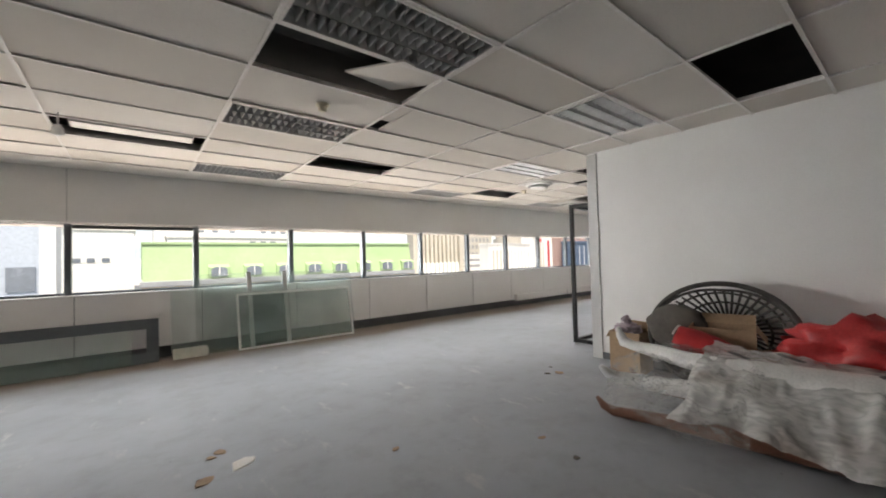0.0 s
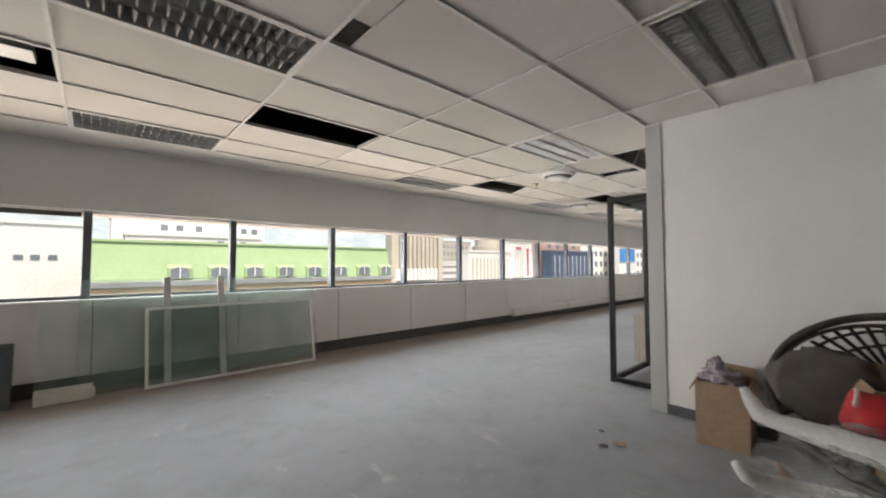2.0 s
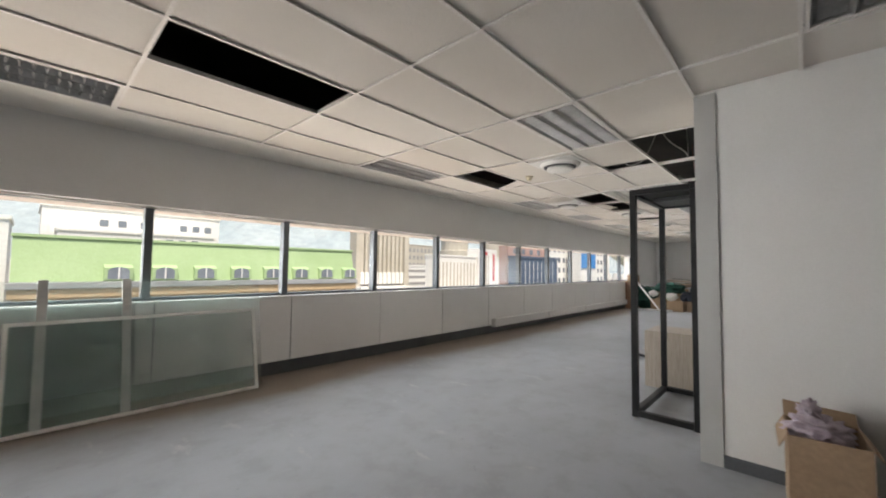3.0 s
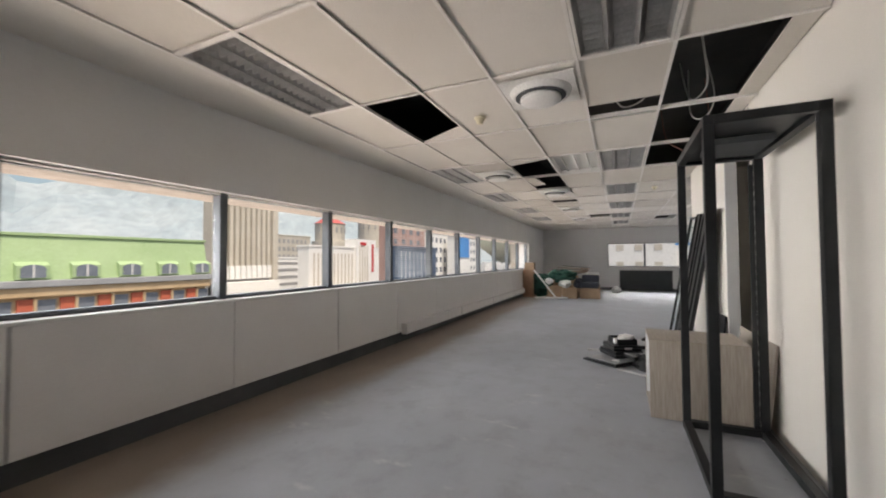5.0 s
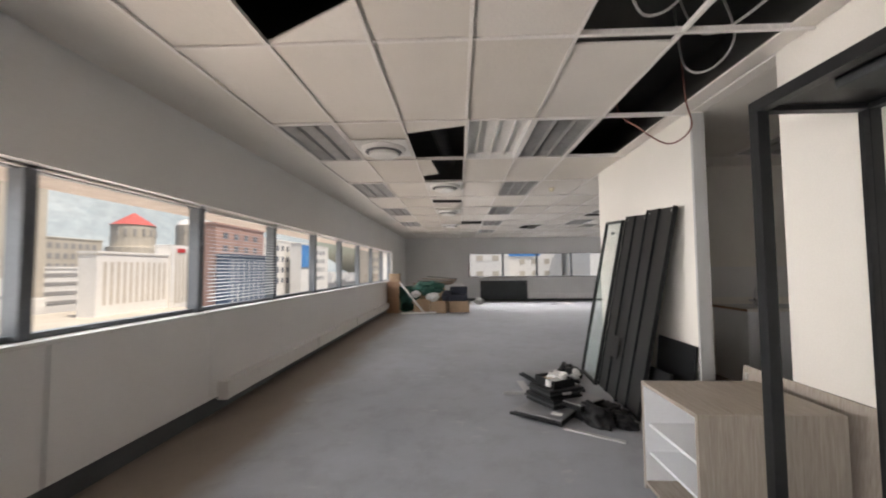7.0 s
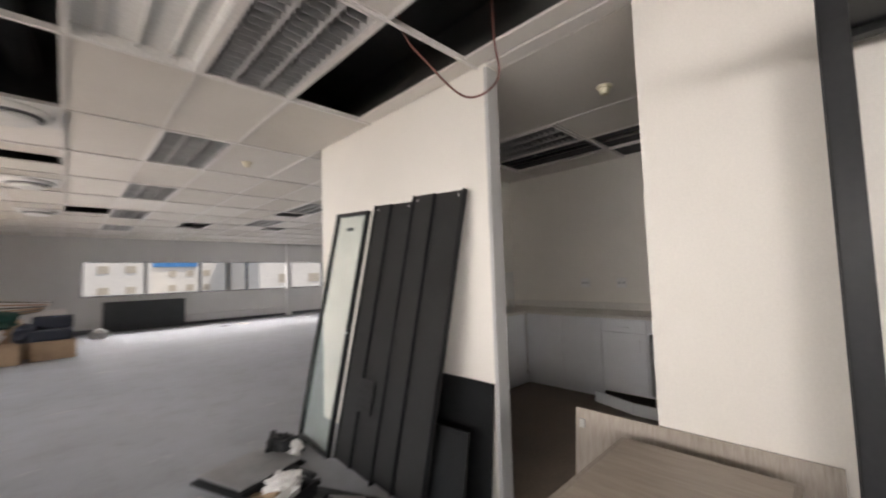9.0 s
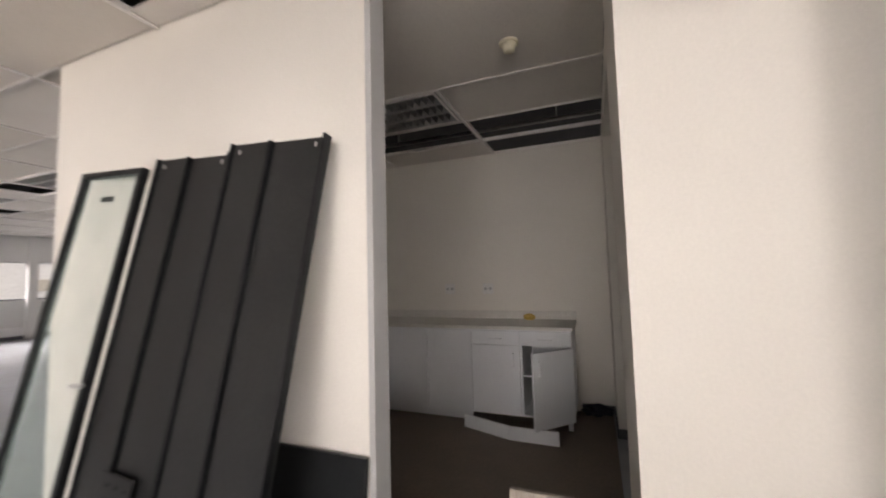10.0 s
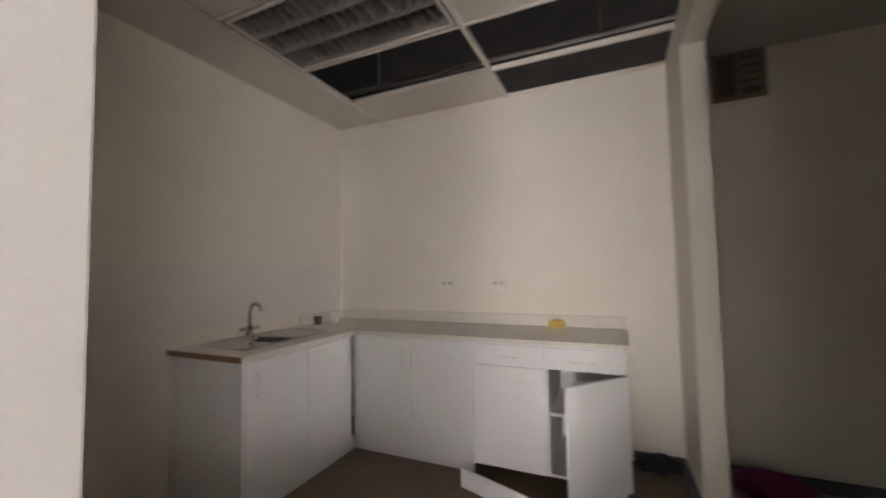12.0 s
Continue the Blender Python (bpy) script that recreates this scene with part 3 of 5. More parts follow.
# ---- outdoors: the street far below, facing buildings, the mountain ----
STREET = -26.0
structure("ground", boxes((-2500, 3000, -2500, 3000, STREET - 1, STREET)), surface("street_ground", (0.10, 0.10, 0.10), (0.16, 0.155, 0.15), 0.9, big=0.02, fine=2), "grey city ground far below", "ground")
LIME = surface("lime_roof", (0.34, 0.46, 0.23), (0.40, 0.52, 0.28), 0.7, big=0.3, fine=8)
ZINC = surface("grey_zinc", (0.30, 0.30, 0.30), (0.36, 0.36, 0.36), 0.6, big=0.5, fine=8)
OCHRE = surface("ochre_stucco", (0.52, 0.36, 0.20), (0.60, 0.44, 0.27), 0.8, big=0.5, fine=8)
ORANGE = surface("orange_red_panel", (0.48, 0.11, 0.06), (0.56, 0.15, 0.08), 0.7, big=0.5, fine=8)
SHADEGLASS = surface("far_window_glass", (0.16, 0.18, 0.21), (0.22, 0.24, 0.27), 0.25, big=0.5, fine=3)
WHITEWASH = surface("white_facade", (0.76, 0.74, 0.70), (0.82, 0.80, 0.76), 0.8, big=0.2, fine=4)
BUFF = surface("buff_concrete", (0.50, 0.45, 0.37), (0.57, 0.52, 0.44), 0.85, big=0.2, fine=4)
DEEP = surface("deep_recess", (0.30, 0.29, 0.28), (0.36, 0.35, 0.34), 0.7, big=0.5, fine=4)
BLUEGLASS = surface("blue_curtain_wall", (0.06, 0.09, 0.15), (0.09, 0.13, 0.20), 0.3, big=0.3, fine=3)
BLUESIGN = surface("blue_hoarding", (0.05, 0.22, 0.55), (0.08, 0.30, 0.65), 0.6, big=0.3, fine=3)
PINKWALL = surface("pink_brick", (0.42, 0.26, 0.22), (0.50, 0.33, 0.28), 0.8, big=0.3, fine=6)
REDROOF = surface("red_tiles", (0.46, 0.10, 0.09), (0.55, 0.14, 0.12), 0.8, big=0.4, fine=6)
BLUEGREY = surface("blue_grey_facade", (0.42, 0.46, 0.52), (0.48, 0.52, 0.58), 0.8, big=0.3, fine=6)

def building(name, x0, x1, y0, y1, top, mat, label, cols=(), rows=(), ww=1.0, wh=1.2, wmat=None, parapet=0.4, face="y"):
    b = thing(name, pose((x0 + x1) / 2, (y0 + y1) / 2, STREET), label, "building")
    a, d, h = (x1 - x0) / 2, (y1 - y0) / 2, top - STREET
    part("wall", boxes((-a, a, -d, d, 0, h)), mat, b)
    part("parapet", boxes((-a - 0.15, a + 0.15, -d - 0.15, d + 0.15, h, h + parapet)), mat, b)
    me = mesh_of("window", boxes((-ww / 2, ww / 2, -0.05, 0.05, -wh / 2, wh / 2)), wmat or SHADEGLASS) if face == "y" else mesh_of("window", boxes((-0.05, 0.05, -ww / 2, ww / 2, -wh / 2, wh / 2)), wmat or SHADEGLASS)
    for z in rows:
        for c in cols:
            w = new("window", me)
            w.parent = b
            w.location = (c - (x0 + x1) / 2, -d - 0.02, z - STREET) if face == "y" else (-a - 0.02, c - (y0 + y1) / 2, z - STREET)
    return b

# green mansard building across the street
g = thing("green_roof_building", pose(15.5, 45, 0), "old building with a lime green mansard roof and orange panels", "building")
def prism(rows, x0, x1):
    bm = bmesh.new()
    A = [bm.verts.new((x0, y, z)) for y, z in rows]
    B = [bm.verts.new((x1, y, z)) for y, z in rows]
    n = len(rows)
    for i in range(n):
        bm.faces.new((A[i], A[(i + 1) % n], B[(i + 1) % n], B[i]))
    bm.faces.new(A[::-1]); bm.faces.new(B)
    return bm
part("wall", boxes((-14.8, 14.8, 0.3, 12, STREET, -0.1)), OCHRE, g)
part("roof", prism([(0.2, 0.0), (0.9, 3.45), (1.6, 3.75), (11, 3.75), (12, 0.0)], -15, 15), LIME, g, "lime green sheet metal mansard roof")
part("ridge_cap", boxes((-15.1, 15.1, 0.75, 1.4, 3.5, 3.72)), LIME, g)
part("gutter", boxes((-15.2, 15.2, -0.35, 0.35, -0.55, 0.0), bevel=0.08), ZINC, g)
part("cornice", boxes((-15.1, 15.1, -0.15, 0.35, -1.3, -0.55), bevel=0.08), OCHRE, g)
part("balcony_band", boxes((-15.1, 15.1, -0.4, 0.32, -4.1, -3.5), bevel=0.05), OCHRE, g)
for k in range(8):
    x = -8.80 + 3.28 * k
    d = part("dormer", prism([(-0.1, 0.1), (-0.1, 1.15), (0.5, 1.45), (0.9, 1.3), (0.9, 0.1)], x - 0.95, x + 0.95), LIME, g)
    arch = bmesh.new()
    ring = [(x - 0.72, 0.2), (x + 0.72, 0.2), (x + 0.72, 0.95), (x + 0.45, 1.15), (x, 1.24), (x - 0.45, 1.15), (x - 0.72, 0.95)]
    F = [arch.verts.new((px, -0.16, pz)) for px, pz in ring]
    K = [arch.verts.new((px, -0.08, pz)) for px, pz in ring]
    arch.faces.new(F); arch.faces.new(K[::-1])
    for i in range(7):
        arch.faces.new((F[i], F[(i + 1) % 7], K[(i + 1) % 7], K[i]))
    p = part("window", arch, SHADEGLASS, g)
    part("frame", boxes((x - 0.05, x + 0.05, -0.2, -0.15, 0.2, 1.2)), WHITEWASH, p)
for k in range(12):
    x = -13.8 + 2.5 * k
    part("panel", boxes((x - 0.95, x - 0.05, 0.15, 0.32, -3.5, -1.45)), ORANGE, g)
    part("window", boxes((x + 0.15, x + 1.3, 0.2, 0.32, -3.4, -1.55)), SHADEGLASS, g)
    part("pilaster", boxes((x - 0.05, x + 0.13, 0.0, 0.32, -3.5, -1.35)), OCHRE, g)
building("white_building", 2.2, 21.8, 70, 82, 8.6, WHITEWASH, "white building with a flat roof and small square windows", [8.0, 9.9, 12.3, 17.0, 18.6, 20.2], [6.9], 0.9, 0.9)
building("white_building", 3.5, 20.0, 66, 70, 5.4, WHITEWASH, "white lower wing with a plain parapet", [14.5, 16.0, 17.5], [4.6], 0.8, 0.7)
building("white_building", -9.0, -0.1, 60, 70, 5.8, WHITEWASH, "sunlit white building with a row of small windows", [-5.2, -4.0, -2.7], [2.3, -4.0], 0.7, 0.5)
gb = building("grey_building", -16.0, -3.5, 30, 32, 6.5, BLUEGREY, "pale blue-grey building with a framed window", [-4.75], [0.9, -3.0], 1.1, 1.3)
part("corner_band", boxes((5.7, 6.33, -1.08, 1.02, 0, 32)), WHITEWASH, gb)
part("window_sill", boxes((0.7, 2.3, -1.2, -0.95, 26.05, 26.2)), WHITEWASH, gb)
# ribbed tower
t = thing("ribbed_tower", pose(62.8, 80, STREET), "tall buff concrete tower with vertical ribs", "building")
part("wall", boxes((-8.2, 8.2, 0.8, 2.4, 0, 62)), DEEP, t)
rib = mesh_of("rib", boxes((-0.42, 0.42, -0.1, 0.9, 26.4, 62)), BUFF)
for k in range(10):
    r = new("rib", rib)
    r.parent = t
    r.location.x = -6.6 + 1.38 * k
part("pier", boxes((-8.4, -7.2, -0.3, 2.5, 0, 62)), BUFF, t)
part("pier", boxes((6.9, 8.4, -0.3, 2.5, 0, 62)), BUFF, t)
teeth = mesh_of("tooth", boxes((-0.5, 0.5, -0.4, 0.9, 23.5, 26.4)), WHITEWASH)
for k in range(10):
    r = new("tooth", teeth)
    r.parent = t
    r.location.x = -6.6 + 1.38 * k
part("band", boxes((-8.4, 6.9, -2.5, 0.7, 19.0, 22.9)), WHITEWASH, t)
building("low_building", 33, 80, 56, 76, -6.2, BUFF, "low building with a tan flat roof below the tower")
building("parking_deck", 71.5, 84, 82, 100, 2.0, WHITEWASH, "pale parking building with open decks", [77.5], [-4.5, -2.7, -0.9, 0.8], 11.5, 0.7, DEEP)
building("office_block", 100, 124, 120, 124, 11.0, BUFF, "pale office block with a grid of windows", [101.5 + 2.2 * k for k in range(10)], [9.0, 6.0, 3.0, 0.0, -3.0], 1.2, 1.6, DEEP)
w = building("slotted_building", 63.0, 92.0, 62, 65, 4.3, WHITEWASH, "bright white building with narrow vertical slots", [64.5 + 1.25 * k for k in range(12)], [-0.5], 0.45, 7.0, BUFF)
part("lift_tower", boxes((0.5, 8.5, -2.1, 1.4, 0, 32.6)), WHITEWASH, w)
for k in range(4):
    part("slot", boxes((1.6 + 1.0 * k, 2.0 + 1.0 * k, -2.2, -2.08, 21, 31)), BUFF, w)
part("sign", boxes((6.6, 7.4, -2.25, -2.1, 24.5, 31.5)), PINK, w, "faded red vertical sign")
part("sign", boxes((2.0, 4.2, -2.25, -2.1, 31.1, 31.9)), PINK, w, "faded red sign")
for nm, x, r, top, roofz in (("round_tower", 140.4, 6.6, 18.0, 22.8), ("round_tower", 174, 7.8, 21.5, 25.0)):
    tw = thing(nm, pose(x, 124, STREET), "cream round tower with a " + ("red conical roof" if x < 150 else "pale dome"), "building")
    part("wall", turned(bmesh.new(), [(r * 1.2, 0), (r * 1.2, 36), (r, 36.2), (r, top - STREET)], 20), BUFF, tw)
    prof = [(r * 1.05, top - STREET), (0.2, roofz - STREET)] if x < 150 else [(r, top - STREET), (r * 0.8, top + 2.2 - STREET), (r * 0.4, roofz - 0.5 - STREET), (0.2, roofz - STREET)]
    part("roof", turned(bmesh.new(), prof, 20), REDROOF if x < 150 else WHITEWASH, tw)
    for k in range(9):
        a = math.pi + k * math.pi / 8
        part("window", boxes((r * math.cos(a) - 0.4, r * math.cos(a) + 0.4, r * math.sin(a) - 0.2, r * math.sin(a) + 0.2, top - STREET - 4, top - STREET - 1.5)), DEEP, tw)
building("glass_building", 62, 77.5, 40, 42, 3.6, BLUEGLASS, "dark blue glass curtain wall building", [63 + 1.55 * k for k in range(9)], [2.2, 0.4, -1.4, -3.2], 0.12, 1.6, WHITEWASH)
building("pink_building", 62.5, 77, 42.5, 44.5, 8.6, PINKWALL, "pinkish brick building behind dark glass", [65, 68, 71, 74], [7.0, 5.0], 1.2, 1.0)
building("cream_building", 95, 150, 55, 58, 9.5, WHITEWASH, "cream building along the street", [97 + 3 * k for k in range(17)], [7.5, 4.5, 1.5, -1.5], 1.3, 1.5)
s = building("hoarding", 112.5, 124, 50, 53, 8.8, WHITEWASH, "white building with a large blue hoarding")
part("hoarding_board", boxes((-5.2, 5.2, -1.75, -1.55, 28.2, 34.6)), BLUESIGN, s, "blue printed board")
building("cream_building", 155, 230, 40, 44, 12, BUFF, "tall cream building down the street", [158 + 4 * k for k in range(17)], [9, 5.5, 2, -1.5], 1.6, 2.0)
# beyond the far end window
building("white_building", 78, 95, -4.5, 14, 7.5, WHITEWASH, "bright white building beyond the far window", [-2, 1, 4, 7], [3.4, 0.4], 1.2, 1.0, BUFF, face="x")
bb = building("white_building", 84, 98, -16, -5, 7.0, WHITEWASH, "bright white building with a blue band", [-13, -10.5, -8], [2.8, 0.4], 1.0, 1.0, BUFF, face="x")
part("blue_band", boxes((-7.2, -7.02, -1.0, 5.4, 29.9, 31.4)), BLUESIGN, bb)
building("buff_building", 70, 92, -40, -17, 9.0, WHITEWASH, "pale building beyond the far window", [-36, -31, -26, -21], [5, 1.5], 2.0, 1.4, BUFF, face="x")
# mountain with the distance haze put into its colour, and the far town at its foot
HAZE_TINT = surface("haze_tinted_slope", (0.30, 0.35, 0.37), (0.38, 0.42, 0.43), 1.0, big=0.004, fine=0.03, relief=0.0, spec=0.0)
def ridge(cx, cy, length, depth, height, turn, seed):
    bm = bmesh.new()
    n, k = 60, 14
    grid = [[None] * (k + 1) for _ in range(n + 1)]
    for i in range(n + 1):
        for j in range(k + 1):
            u, v = i / n, j / k
            h = height * (0.55 + 0.45 * noise.fractal(Vector((u * 4 + seed, 0.3, 0)), 0.8, 2, 4) + 0.25) * v ** 1.2
            h += height * 0.12 * noise.fractal(Vector((u * 14, v * 6, seed)), 0.8, 2, 4) * v
            grid[i][j] = bm.verts.new(((u - 0.5) * length, v * depth, max(-5, h)))
    for i in range(n):
        for j in range(k):
            bm.faces.new((grid[i][j], grid[i + 1][j], grid[i + 1][j + 1], grid[i][j + 1]))
    ob = structure("backdrop", bm, HAZE_TINT, "mountain behind the town, distance haze painted in as pale blue-grey", "mountain")
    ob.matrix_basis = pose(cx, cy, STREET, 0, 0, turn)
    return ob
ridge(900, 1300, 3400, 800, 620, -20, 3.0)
town = bmesh.new()
rt = random.Random(9)
for _ in range(500):
    x, y = rt.uniform(-100, 1500), rt.uniform(260, 1150)
    h, wd = rt.uniform(6, 16), rt.uniform(8, 26)
    box(town, x, x + wd, y, y + wd * 0.7, STREET, STREET + h + (y - 260) * 0.035)
tagged(new("far_town", mesh_of("far_town", town, WHITEWASH)), "scatter of pale distant town houses", "houses", kind="stuff")

# ---- ceiling fittings ----
def smoke_detector(x, y, z=CEIL, mat=YELLOWED):
    d = thing("smoke_detector", pose(x, y, z), "small yellowed plastic smoke detector on the ceiling", "smoke detector", "smoke detectors")
    part("base", turned(bmesh.new(), [(0.052, -0.016), (0.058, -0.012), (0.058, -0.001)], 20), mat, d, "", True)
    part("head", turned(bmesh.new(), [(0.020, -0.062), (0.034, -0.056), (0.038, -0.030), (0.046, -0.0165)], 20), mat, d, "", True)
for x, y in ((1.3, 3.27), (6.42, 5.23), (11.3, 3.36), (7.72, 1.99), (11.8, 1.2)):
    smoke_detector(x, y)
def diffuser(x, y):
    d = thing("air_diffuser", pose(x, y, CEIL), "white round ceiling air diffuser with a dark ring gap", "air diffuser", "air diffusers")
    part("plate", boxes((-0.30, 0.30, -0.29, 0.29, -0.012, -0.004), bevel=0.003), WHITE, d)
    part("outer_ring", turned(bmesh.new(), [(0.215, -0.05), (0.235, -0.045), (0.245, -0.02), (0.25, -0.0125)], 36), WHITE, d, "", True)
    part("gap", turned(bmesh.new(), [(0.19, -0.055), (0.205, -0.0515), (0.205, -0.0505)], 36), SKIRT, d)
    part("disc", turned(bmesh.new(), [(0.05, -0.098), (0.15, -0.095), (0.165, -0.085), (0.165, -0.06), (0.15, -0.056)], 36), WHITE, d, "", True)
for x, y in ((6.06, 4.57), (8.95, 5.80), (10.95, 5.18), (13.8, 5.2), (16.6, 5.2)):
    diffuser(x, y)
# sagging metal end lamp holder in the far-left gap
batten = thing("light_fitting", pose(0, 5.2, CEIL), "loose bare light housing showing in a ceiling gap", "light fitting")
part("housing", boxes((-0.5, 0.52, -0.12, 0.10, 0.03, 0.09), bevel=0.008), ALU, batten)
loose = thing("spotlight", pose(-0.53, 4.75, CEIL), "small white spotlight hanging from the ceiling grid", "spotlight")
part("stem", tube(bmesh.new(), [(0, 0, 0), (0, 0, -0.12)], 0.008), WHITE, loose)
part("lamp_head", turned(bmesh.new(), [(0.02, -0.21), (0.045, -0.20), (0.04, -0.14), (0.015, -0.115)], 16), WHITE, loose, "", True)
tile_drop = thing("loose_ceiling_tile", pose(1.62, 2.55, CEIL + 0.05, 8, -6, 20), "displaced ceiling tile lying across the opening", "ceiling tile")
part("tile", boxes((-0.28, 0.28, -0.28, 0.28, 0, 0.014)), TILE, tile_drop)
def cable(pts, mat, r, label):
    c = thing("cable", pose(0, 0, 0), label, "cable", "loose ceiling cables")
    fine = []
    P = [Vector(p) for p in pts]
    for i in range(len(P) - 1):
        p0, p1, p2, p3 = P[max(0, i - 1)], P[i], P[i + 1], P[min(len(P) - 1, i + 2)]
        for s_ in range(8):
            q = s_ / 8
            fine.append(0.5 * ((2 * p1) + (p2 - p0) * q + (2 * p0 - 5 * p1 + 4 * p2 - p3) * q * q + (3 * p1 - p0 - 3 * p2 + p3) * q ** 3))
    fine.append(P[-1])
    part("sheath", tube(bmesh.new(), fine, r, 8), mat, c, "", True)
cable([(8.35, 3.5, 3.4), (8.3, 3.45, 2.9), (8.25, 3.3, 2.72), (8.12, 3.1, 2.52), (7.95, 3.0, 2.60), (7.93, 3.05, 2.86), (7.9, 3.1, 3.4)], CABLERED, 0.007, "thin brown cable looping down from the open ceiling")
cable([(6.0, 3.5, 3.4), (6.2, 3.4, 2.95), (6.7, 3.3, 2.86), (7.2, 3.35, 2.95), (7.4, 3.4, 3.4)], CABLE, 0.008, "pale cable slung across the open ceiling")
cable([(6.7, 4.1, 3.4), (6.75, 4.0, 2.88), (6.8, 3.85, 2.83), (6.75, 3.7, 2.95), (6.7, 3.5, 3.4)], CABLE, 0.008, "pale cable sagging in a ceiling gap")
cable([(7.3, 3.2, 3.4), (7.2, 3.15, 2.95), (7.35, 3.2, 2.8), (7.5, 3.3, 2.9), (7.6, 3.3, 3.4)], CABLE, 0.008, "pale cable hanging in the open ceiling")

# ---- west part: glass sheets leaning under the window ----
def leaning(name, x0, x1, height, foot, top, label, category, build):
    """A sheet standing on its long edge: foot and top are its distances from the window wall."""
    tilt = math.degrees(math.asin((foot - top) / height))
    ob = thing(name, pose((x0 + x1) / 2, WALL_N - foot, 0.004, -tilt), label, category)
    build(ob, (x1 - x0) / 2, height)
    return ob
def sheet(mat, th=0.01):
    def build(ob, a, h):
        part("pane", boxes((-a, a, -th / 2, th / 2, 0, h), bevel=0.001), mat, ob).visible_shadow = False
    return build
leaning("glass_sheet", 0.42, 2.2, 1.02, 0.20, 0.035, "clear greenish glass sheet leaning under the window", "glass sheet", sheet(GREENGLASS))
leaning("glass_sheet", 0.74, 3.42, 1.27, 0.235, 0.01, "large clear greenish glass sheet leaning under the window", "glass sheet", sheet(GREENGLASS))
leaning("glass_sheet", -2.6, -0.05, 0.5, 0.32, 0.19, "smoky green glass sheet leaning on a dark frame", "glass sheet", sheet(GREENGLASS))
def framed(mat, w, pane):
    def build(ob, a, h):
        for x0, x1, z0, z1 in ((-a, a, 0, w), (-a, a, h - w, h), (-a, -a + w, w, h - w), (a - w, a, w, h - w)):
            part("frame_bar", boxes((x0, x1, -0.018, 0.018, z0, z1), bevel=0.003), mat, ob)
        if pane:
            part("pane", boxes((-a + w, a - w, -0.004, 0.004, w, h - w)), pane, ob).visible_shadow = False
    return build
leaning("framed_pane", 1.31, 3.32, 0.93, 0.37, 0.16, "glass pane in a white metal frame leaning under the window", "framed pane", framed(WHITE, 0.032, GREENGLASS))
leaning("window_casement", -2.4, 0.27, 0.64, 0.24, 0.13, "empty dark grey metal frame leaning under the window", "frame", framed(FRAME, 0.15, None))
for x in (1.53, 2.12):
    leaning("metal_strip", x - 0.035, x + 0.035, 1.30, 0.33, 0.028, "upright aluminium strip leaning against the glass sheets", "metal strip", lambda ob, a, h: part("bar", boxes((-a, a, -0.012, 0.012, 0, h), bevel=0.003), ALU, ob))
paper = thing("paper_label", pose(0.65, WALL_N - 0.33, 0.004, -9), "torn pale paper leaning against a glass sheet", "paper")
part("sheet", boxes((-0.22, 0.22, -0.002, 0.002, 0, 0.16), (0.1, 0.24, -0.005, -0.003, 0.02, 0.12)), surface("pale_paper", (0.60, 0.62, 0.55), (0.70, 0.70, 0.64), 0.8, big=9), paper)

# litter on the floor
lit = random.Random(5)
for k, (x, y, s) in enumerate(((0.59, 3.06, 0.15), (0.34, 2.98, 0.10), (0.49, 3.36, 0.09), (0.42, 3.30, 0.06), (2.46, 1.9, 0.06), (2.39, 1.56, 0.05), (3.98, 2.79, 0.10), (3.85, 2.86, 0.06), (1.51, 2.51, 0.05), (4.1, 3.0, 0.05))):
    bm = bmesh.new()
    n = 7
    s *= 0.75
    ring = [(s * lit.uniform(0.6, 1.1) * math.cos(2 * math.pi * i / n), 0.7 * s * lit.uniform(0.6, 1.1) * math.sin(2 * math.pi * i / n)) for i in range(n)]
    lo = [bm.verts.new((a, b, 0)) for a, b in ring]
    hi = [bm.verts.new((a * 0.9, b * 0.9, 0.002 + 0.004 * lit.random())) for a, b in ring]
    bm.faces.new(lo[::-1]); bm.faces.new(hi)
    for i in range(n):
        bm.faces.new((lo[i], lo[(i + 1) % n], hi[(i + 1) % n], hi[i]))
    solid("floor_scrap", bm, (TILE if s > 0.08 else CARD) if k < 4 else (CUSHION if k % 2 else CARD), pose(x, y, 0.001, 0, 0, lit.uniform(0, 180)), "broken scrap lying on the bare concrete floor", "scrap", "floor scraps")

# ---- heap beside the white partition ----
def carton(name, x, y, z, w, d, h, turn, label, flaps=True, mat=CARD):
    c = thing(name, pose(x, y, z, 0, 0, turn), label, "box", "cardboard boxes")
    a, b, t_ = w / 2, d / 2, 0.006
    part("body", boxes((-a, a, -b, b, 0, t_), (-a, a, -b, -b + t_, t_, h), (-a, a, b - t_, b, t_, h), (-a, -a + t_, -b + t_, b - t_, t_, h), (a - t_, a, -b + t_, b - t_, t_, h)), mat, c)
    if flaps:
        for sx, ang in ((-1, 50), (1, -35)):
            bm = bmesh.new()
            box(bm, 0, w * 0.4, -b, b, -0.003, 0.003, m=pose(sx * a, 0, h, 0, ang if sx > 0 else 180 - ang - 60, 0))
            part("flap", bm, mat, c)
        for sy, ang in ((-1, -125), (1, -62)):
            bm = bmesh.new()
            box(bm, -a, a, 0, d * 0.26, -0.003, 0.003, m=pose(0, sy * b, h, ang, 0, 0))
            part("flap", bm, mat, c)
    return c
carton("cardboard_box", 4.66, 2.24, 0.002, 0.40, 0.34, 0.49, 4, "open cardboard box with lilac cloth on top, against the partition")
bm = bmesh.new()
lump(bm, 0, 0, 0.0, 0.13, 0.14, 0.08, 0.5, 3, 3)
lump(bm, 0.02, 0.03, 0.10, 0.06, 0.05, 0.06, 0.5, 4, 5)
